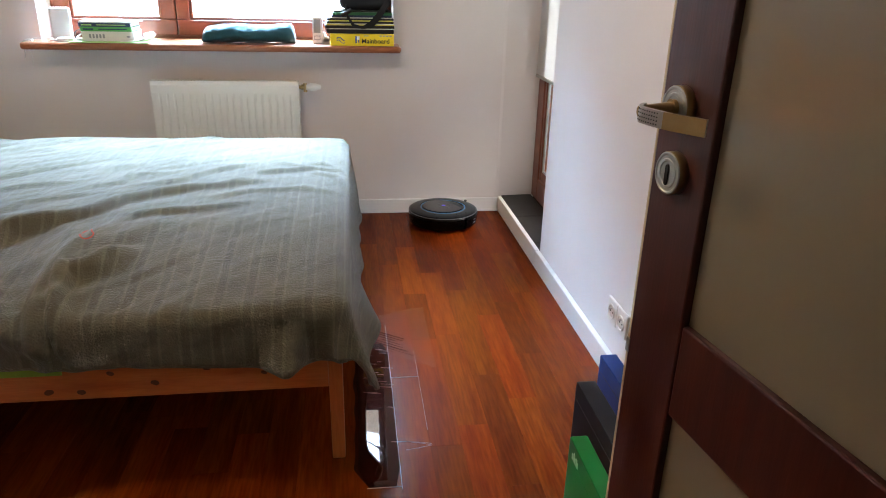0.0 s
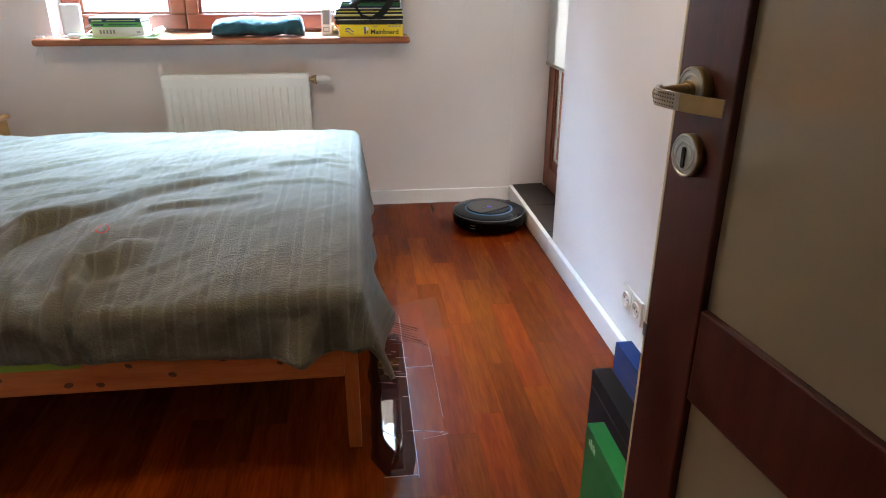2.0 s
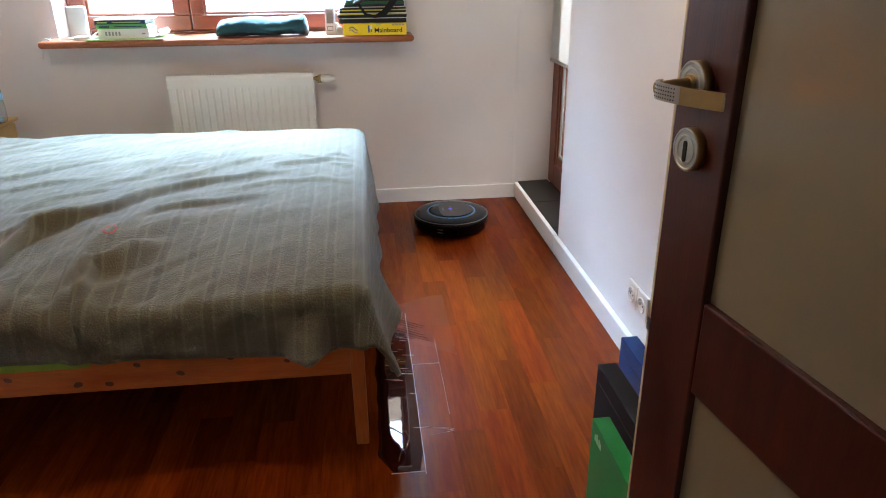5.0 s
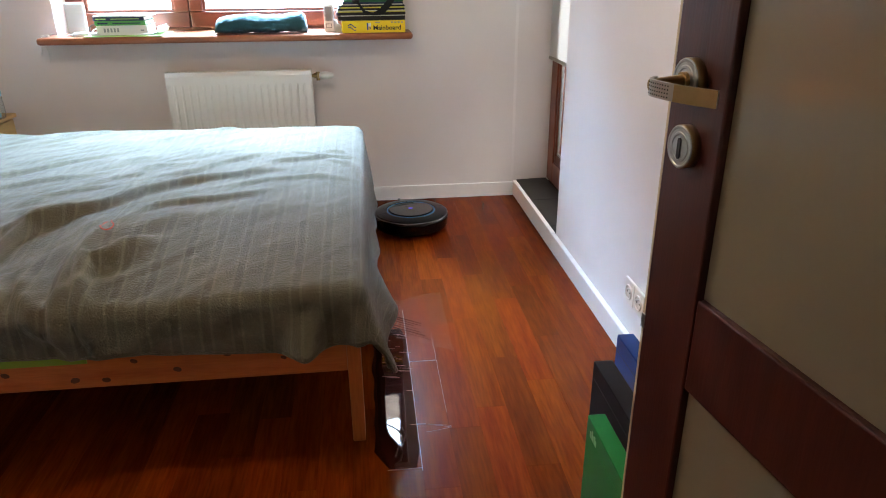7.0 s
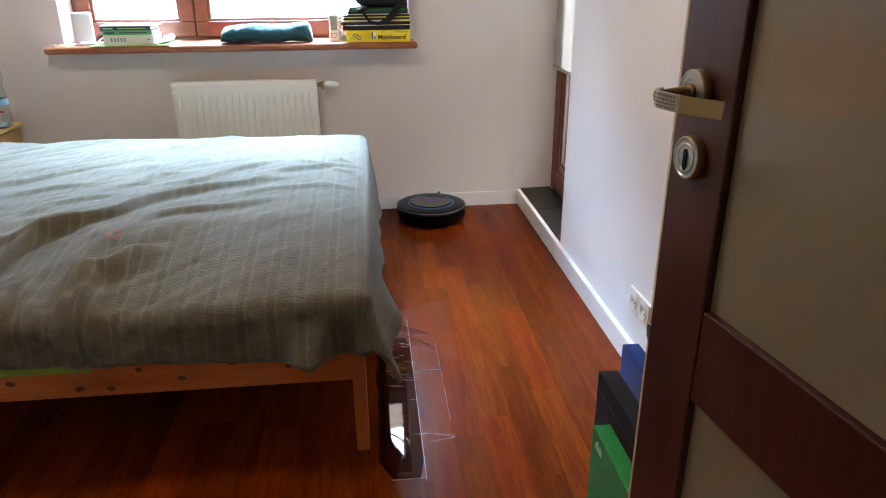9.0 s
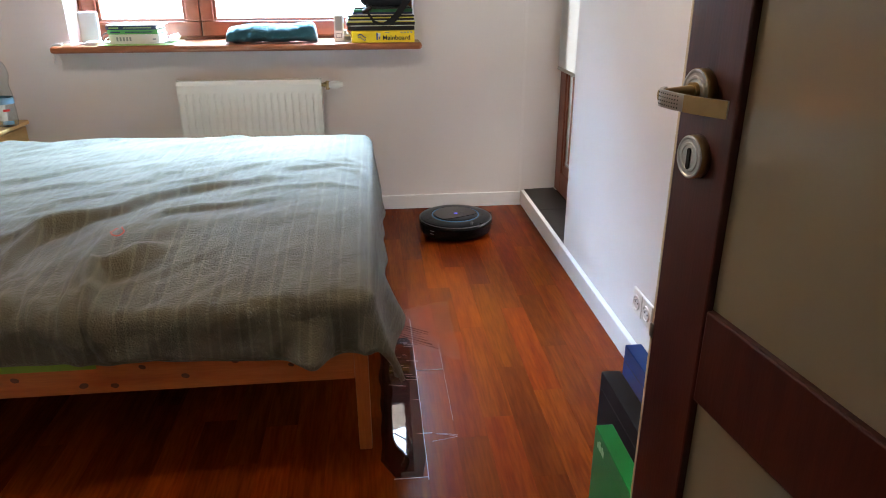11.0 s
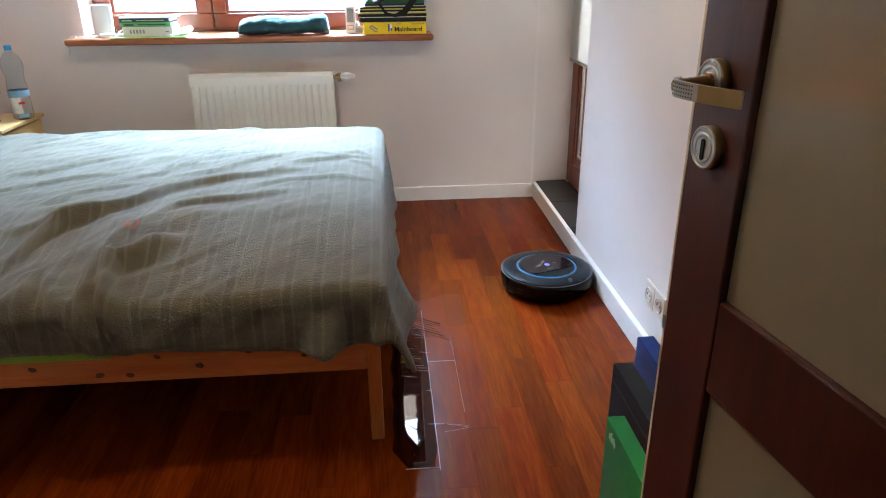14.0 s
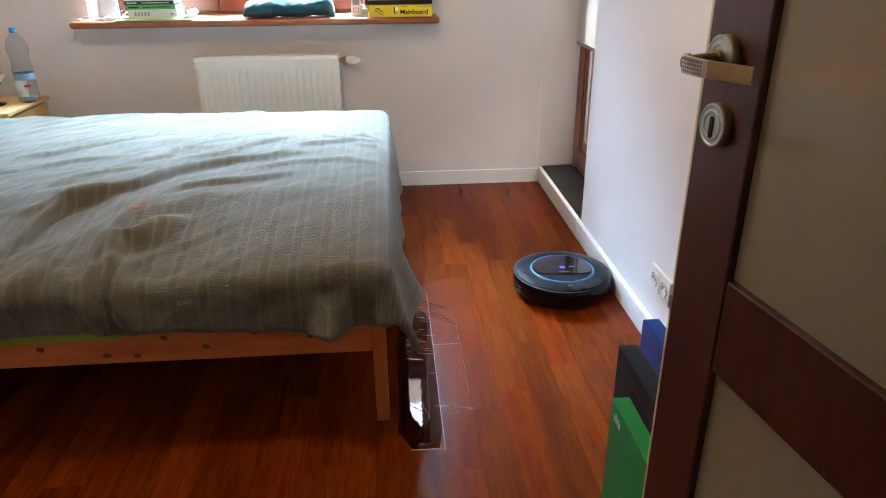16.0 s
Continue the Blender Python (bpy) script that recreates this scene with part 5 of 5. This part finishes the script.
# ---------------------------------------------------------------- floor washing robot
def build_robot():
    # local +x is the front
    rb = group_empty("floor_robot", pose(-0.32, -0.178, 0), "round black floor-washing robot with a blue ring on top", "robot")
    R = 0.174
    part("chassis", lathe([(0, 0.008), (0.150, 0.008), (0.158, 0.012), (0.160, 0.03), (0, 0.03)], 72), ROBOT_BLACK, rb)
    part("bumper", lathe([(0.150, 0.0135), (0.163, 0.0135), (0.169, 0.020), (R - 0.001, 0.038), (R, 0.064), (R - 0.0015, 0.073), (0.160, 0.0755), (0.150, 0.070)], 60, arc=(-88, 88)), ROBOT_BLACK, rb, "glossy black front bumper", smooth=True)
    part("rear_shell", lathe([(0.150, 0.0135), (0.161, 0.0135), (0.167, 0.020), (R - 0.003, 0.038), (R - 0.002, 0.064), (R - 0.0035, 0.073), (0.160, 0.0755), (0.150, 0.070)], 60, arc=(92, 268)), ROBOT_BLACK, rb, smooth=True)
    part("trim_ring", lathe([(0.160, 0.0750), (0.1705, 0.0750), (0.1715, 0.0765), (0.1695, 0.0780), (0.160, 0.0775)], 96), ROBOT_SILVER, rb, "thin silver trim ring", smooth=True)
    part("top_shell", lathe([(0.160, 0.0778), (0.1690, 0.0785), (0.162, 0.0822), (0.140, 0.0858), (0.120, 0.0872), (0.1125, 0.0874), (0.110, 0.060)], 96), ROBOT_TOP, rb, "dark grey top shell", smooth=True)
    part("ring", lathe([(0.1122, 0.0862), (0.1118, 0.0882), (0.1075, 0.0884), (0.1065, 0.0868)], 96), ROBOT_BLUE, rb, "bright blue ring", smooth=True)
    part("lid", lathe([(0.1064, 0.080), (0.1064, 0.0868), (0.104, 0.0882), (0.08, 0.0895), (0.0, 0.0905)], 96), ROBOT_TOP, rb, smooth=True)
    # glossy control panel with a curved front edge
    bm = bmesh.new()
    poly = []
    for i in range(41):
        a = radians(64 + 232 * i / 40)
        poly.append((0.1005 * math.cos(a), 0.1005 * math.sin(a)))
    poly += [(0.050, -0.082), (0.054, -0.06), (0.056, -0.03), (0.057, 0.0), (0.056, 0.03), (0.054, 0.06), (0.050, 0.082)]
    poly.reverse()
    prism(poly[::-1], 0.0868, 0.0925, bm)
    bmesh.ops.bevel(bm, geom=[e for e in bm.edges if all(v.co.z > 0.09 for v in e.verts)], offset=0.0012, segments=2, affect="EDGES")
    panel = part("control_panel", bm, ROBOT_GLOSS, rb, "glossy black control panel")
    bm = bmesh.new()
    cyl(bm, (0.004, 0, 0.0925), (0.004, 0, 0.0931), 0.0105, n=28)
    part("clean_button", bm, GLOW, panel, "violet lit round button")
    for y in (-0.034, 0.034):
        part("button_print", boxes((-0.002, 0.004, y - 0.009, y + 0.009, 0.0924, 0.0929)), ROBOT_SILVER, panel)
    part("name_print", boxes((0.036, 0.041, -0.022, 0.022, 0.0924, 0.0929)), ROBOT_SILVER, panel)
    part("light_print", boxes((-0.026, -0.020, -0.005, 0.005, 0.0924, 0.0929)), ROBOT_SILVER, panel)
    # seams of the bumper and carry handle
    for a in (88.6, -91.4):
        prof = [(0.1123, 0.0860), (0.1125, 0.0873), (0.120, 0.0876), (0.140, 0.0862), (0.162, 0.0827), (0.1695, 0.0788), (0.169, 0.078)]
        part("seam", lathe(prof, 3, arc=(a, a + 1.4)), DARK, rb)
    part("handle_recess", lathe([(0.104, 0.0882), (0.104, 0.0890), (0.094, 0.0894), (0.094, 0.0886)], 24, arc=(-30, 30)), DARK, rb, "dark carry handle recess")
    part("sensor_dome", lathe([(0.0055, 0.0), (0.0060, 0.005), (0.0075, 0.008), (0.0060, 0.012), (0, 0.0135)], 24), ROBOT_SILVER, rb, "small clear sensor dome on the front rim", smooth=True, m=pose(0.152, 0, 0.0825))
    for a in (-71, 63):
        for z in (0.036, 0.050):
            part("side_vent", lathe([(R - 0.004, z), (R + 0.0006, z), (R + 0.0006, z + 0.0025), (R - 0.004, z + 0.0025)], 6, arc=(a, a + 8)), ROBOT_SILVER, rb, "pale side slit")
    for y in (-0.11, 0.11):
        w = part("wheel", cyl(bmesh.new(), (0, y - 0.012, 0.027), (0, y + 0.012, 0.027), 0.027, n=28), BLACK_FABRIC, rb)
    part("squeegee", boxes((-0.112, -0.104, -0.10, 0.10, 0.0005, 0.012), bev=0.002), BLACK_CARD, rb)
    return rb


robot = build_robot()


# ---------------------------------------------------------------- water on the floor
def build_water():
    rng = random.Random(11)
    film = group_empty("water_film", pose(0, 0, 0), "thin wet film left by the robot on the planks beside the bed", "water", kind="stuff")

    def patch(name, x0, x1, y0, y1, wob, z, material):
        bm = bmesh.new()
        top, bot = [], []
        n = 60
        L, Rr = [], []
        for i in range(n + 1):
            y = y0 + (y1 - y0) * i / n
            taper = min(1.0, i / 6, (n - i) / 6)
            L.append((x0 + wob * noise.noise((1.0, y * 9, z * 900)) + (1 - taper) * (x1 - x0) * 0.35, y))
            Rr.append((x1 - (1 - taper) * 0.012 + min(0.0, wob * 0.3 * noise.noise((8.0, y * 12, 1.0))), y))
        for (xa, y), (xb, _) in zip(L, Rr):
            row = []
            for k in range(7):
                row.append(bm.verts.new((xa + (xb - xa) * k / 6, y, z if 0 < k < 6 and 0 < len(top) < n else 0.0003)))
            top.append(row)
        for A, B in zip(top, top[1:]):
            for k in range(6):
                f = bm.faces.new((A[k], A[k + 1], B[k + 1], B[k]))
                f.smooth = True
        ob = part(name, bm, material, film)
        ob.visible_shadow = False

    patch("puddle", -0.778, -0.6655, -2.072, -1.38, 0.012, 0.0016, WET)
    # drying film beside the puddle, cut by dry slanting streaks
    edges = [-1.18, -1.285, -1.30, -1.345, -1.356, -1.378, -1.386, -1.402, -1.408, -1.42]
    for k in range(0, len(edges), 2):
        bm = bmesh.new()
        rows = []
        for i in range(25):
            x = -0.762 + 0.245 * i / 24
            drop = 0.72 * (x + 0.70)
            jag = 0.006 * noise.noise((x * 60, k, 0.0))
            top = edges[k] - (drop if k else -0.5 * drop) + (0.004 if k else 0.03) * noise.noise((x * 50, k, 3.0))
            low = edges[k + 1] - drop + jag
            rows.append((bm.verts.new((x, top, 0.0022)), bm.verts.new((x, min(low, top - 0.002), 0.0022))))
        for A, B in zip(rows, rows[1:]):
            bm.faces.new((A[0], A[1], B[1], B[0]))
        ob = part("drying_film", bm, FILM, film)
        ob.visible_shadow = False
    # dark wet lines where the film has broken
    for k in range(9):
        x0 = -0.752 + rng.uniform(0, 0.09)
        ln = rng.uniform(0.05, 0.15)
        y = -1.29 - 0.016 * k - 0.72 * (x0 + 0.70)
        bm = tube([(x0, y, 0.002), (x0 + ln * 0.5, y - 0.37 * ln, 0.0022), (x0 + ln, y - 0.72 * ln, 0.002)], 0.0012 + 0.0016 * rng.random(), 6)
        for v in bm.verts:
            v.co.z = 0.0024 + max(0.0, v.co.z - 0.0024) * 0.3
        ob = part("streak", bm, DAMP, film)
        ob.visible_shadow = False
    # fine pale drag marks on the next plank
    for k in range(3):
        x0 = -0.655 + rng.uniform(0, 0.04)
        y = -1.88 - rng.uniform(0, 0.06)
        ln = rng.uniform(0.02, 0.07)
        sl = rng.uniform(-0.9, 0.4)
        ob = part("drag_mark", tube([(x0, y, 0.0005), (x0 + ln * 0.5, y + sl * ln * 0.4, 0.0007), (x0 + ln, y + sl * ln, 0.0005)], 0.00035, 6), PALE_STRIP, film)
        ob.visible_shadow = False
    # short pale strips, painted as glints where the film breaks up
    for k in range(22):
        y = -1.40 - 0.013 * k + rng.uniform(-0.006, 0.006)
        x0 = rng.uniform(-0.752, -0.69)
        ln = rng.uniform(0.008, 0.045)
        bm = tube([(x0, y, 0.0018), (x0 + ln * 0.5, y - 0.1 * ln, 0.0022), (x0 + ln, y - 0.16 * ln, 0.0018)], 0.0005 + 0.0004 * rng.random(), 6)
        part("painted_glint", bm, PALE_STRIP, film)
    # curled rim of the water at the joint
    for pts in (((-0.748, -1.89), (-0.735, -1.905), (-0.716, -1.925), (-0.707, -1.955), (-0.716, -1.985), (-0.728, -2.03)), ((-0.705, -1.915), (-0.698, -1.94), (-0.704, -1.975), (-0.713, -1.995))):
        part("water_rim", tube([(x, y, 0.0018) for x, y in pts], 0.0018, 6), WATER, film, smooth=True)
    # pale strips standing in the joints
    for p, q in (((-0.664, -1.25), (-0.664, -2.085)), ((-0.664, -1.592), (-0.5795, -1.592)), ((-0.5795, -1.42), (-0.5795, -1.86)), ((-0.70, -1.742), (-0.664, -1.748)), ((-0.7485, -2.075), (-0.664, -2.075)), ((-0.745, -1.902), (-0.64, -1.905))):
        bm = bmesh.new()
        pts = []
        n = 14
        for i in range(n + 1):
            t = i / n
            pts.append((p[0] + (q[0] - p[0]) * t + rng.uniform(-0.0006, 0.0006), p[1] + (q[1] - p[1]) * t, 0.0006))
        tube(pts, 0.0010 if p[0] < -0.6 else 0.0004, 6, bm)
        ob = part("wet_joint", bm, PALE_STRIP, film, smooth=True)
        ob.visible_shadow = False


build_water()


# ---------------------------------------------------------------- plank floor
def build_floor():
    W = 0.0845
    base = tagged(part("floor", boxes((WEST, 0.6, -5.2, 0.0118, -0.12, -0.004)), GROOVE), "glossy red-brown hardwood strip floor", "floor", kind="structure")
    cache = {}

    def plank_mesh(length):
        key = round(length, 3)
        if key not in cache:
            w, l, c = W / 2 - 0.00005, key / 2 - 0.00005, 0.00025
            bm = bmesh.new()
            lo = [bm.verts.new((x, y, -0.003)) for x, y in ((-w, -l), (w, -l), (w, l), (-w, l))]
            mid = [bm.verts.new((x, y, -c)) for x, y in ((-w, -l), (w, -l), (w, l), (-w, l))]
            hi = [bm.verts.new((x, y, 0.0)) for x, y in ((-w + c, -l + c), (w - c, -l + c), (w - c, l - c), (-w + c, l - c))]
            bm.faces.new(hi)
            for A, B in ((lo, mid), (mid, hi)):
                for i in range(4):
                    bm.faces.new((A[i], A[(i + 1) % 4], B[(i + 1) % 4], B[i]))
            cache[key] = mesh_from(bm, "plank", JATOBA)
        return cache[key]

    known = {0: (-0.60, -1.02, -1.86), 1: (-0.42, -1.10, -1.485, -2.0), 2: (-0.75, -1.20, -1.735, -2.25), 3: (-0.55, -0.98, -1.60, -2.1), 4: (-0.80, -1.335, -1.85), 5: (-0.50, -1.00, -1.36, -1.932, -2.40),
             6: (-0.70, -1.15, -1.592, -2.15), 7: (-0.45, -1.0, -1.905, -2.075, -2.55)}
    rng = random.Random(21)
    right = 0.0120
    for i in range(36):
        x = right - W * (i + 0.5) if i else right - W * 0.5
        if x < WEST - 0.02:
            break
        cuts = list(known.get(i - 1, ()))
        if not cuts:
            y = -rng.uniform(0.2, 0.7)
            while y > -3.2:
                cuts.append(round(y, 2))
                y -= rng.choice((0.45, 0.55, 0.6, 0.7, 0.8))
        else:
            y = cuts[-1] - 0.55
            while y > -3.2:
                cuts.append(round(y, 2))
                y -= rng.choice((0.45, 0.6, 0.7))
        ends = [0.0] + cuts + [-3.46]
        for a, b in zip(ends, ends[1:]):
            ob = new("plank", plank_mesh(a - b))
            ob.parent = base
            ob.location = (x, (a + b) / 2, 0.0)
    # boards of the hall
    part("hall_boards", boxes((WEST, 0.6, -5.2, -3.461, -0.003, 0.0)), JATOBA, base)


build_floor()


# ---------------------------------------------------------------- what moves
def motions():
    track = [
        (0.0, -0.320, -0.180, 33), (0.5, -0.268, -0.198, -2), (1.0, -0.231, -0.240, -36), (1.5, -0.205, -0.275, -50), (2.0, -0.180, -0.366, -58), (2.5, -0.179, -0.378, -60),
        (3.0, -0.179, -0.376, -64), (3.5, -0.182, -0.368, -104), (4.0, -0.218, -0.383, -152), (4.2, -0.244, -0.396, -162), (4.7, -0.335, -0.412, -176), (5.3, -0.450, -0.418, -184), (5.9, -0.550, -0.420, -193), (6.3, -0.577, -0.420, -204), (6.5, -0.578, -0.418, -214),
        (7.0, -0.574, -0.415, -252), (7.5, -0.544, -0.337, -282), (8.0, -0.501, -0.232, -281), (8.5, -0.476, -0.178, -282), (9.0, -0.477, -0.177, -291), (9.2, -0.476, -0.177, -305), (9.7, -0.473, -0.182, -352), (10.2, -0.466, -0.205, -400), (10.7, -0.430, -0.300, -424),
        (11.3, -0.362, -0.443, -428), (11.5, -0.344, -0.487, -427), (12.0, -0.310, -0.612, -431), (12.5, -0.275, -0.729, -432), (13.0, -0.243, -0.847, -432), (13.5, -0.207, -0.971, -433),
        (14.0, -0.179, -1.096, -429), (14.2, -0.178, -1.128, -428), (14.5, -0.178, -1.130, -428), (15.0, -0.178, -1.128, -429), (15.3, -0.178, -1.132, -437), (15.5, -0.178, -1.145, -452), (15.8, -0.179, -1.199, -453), (16.0, -0.180, -1.260, -453),
    ]
    walk(robot, [(t, pose(x, y, 0, 0, 0, h)) for t, x, y, h in track])


motions()
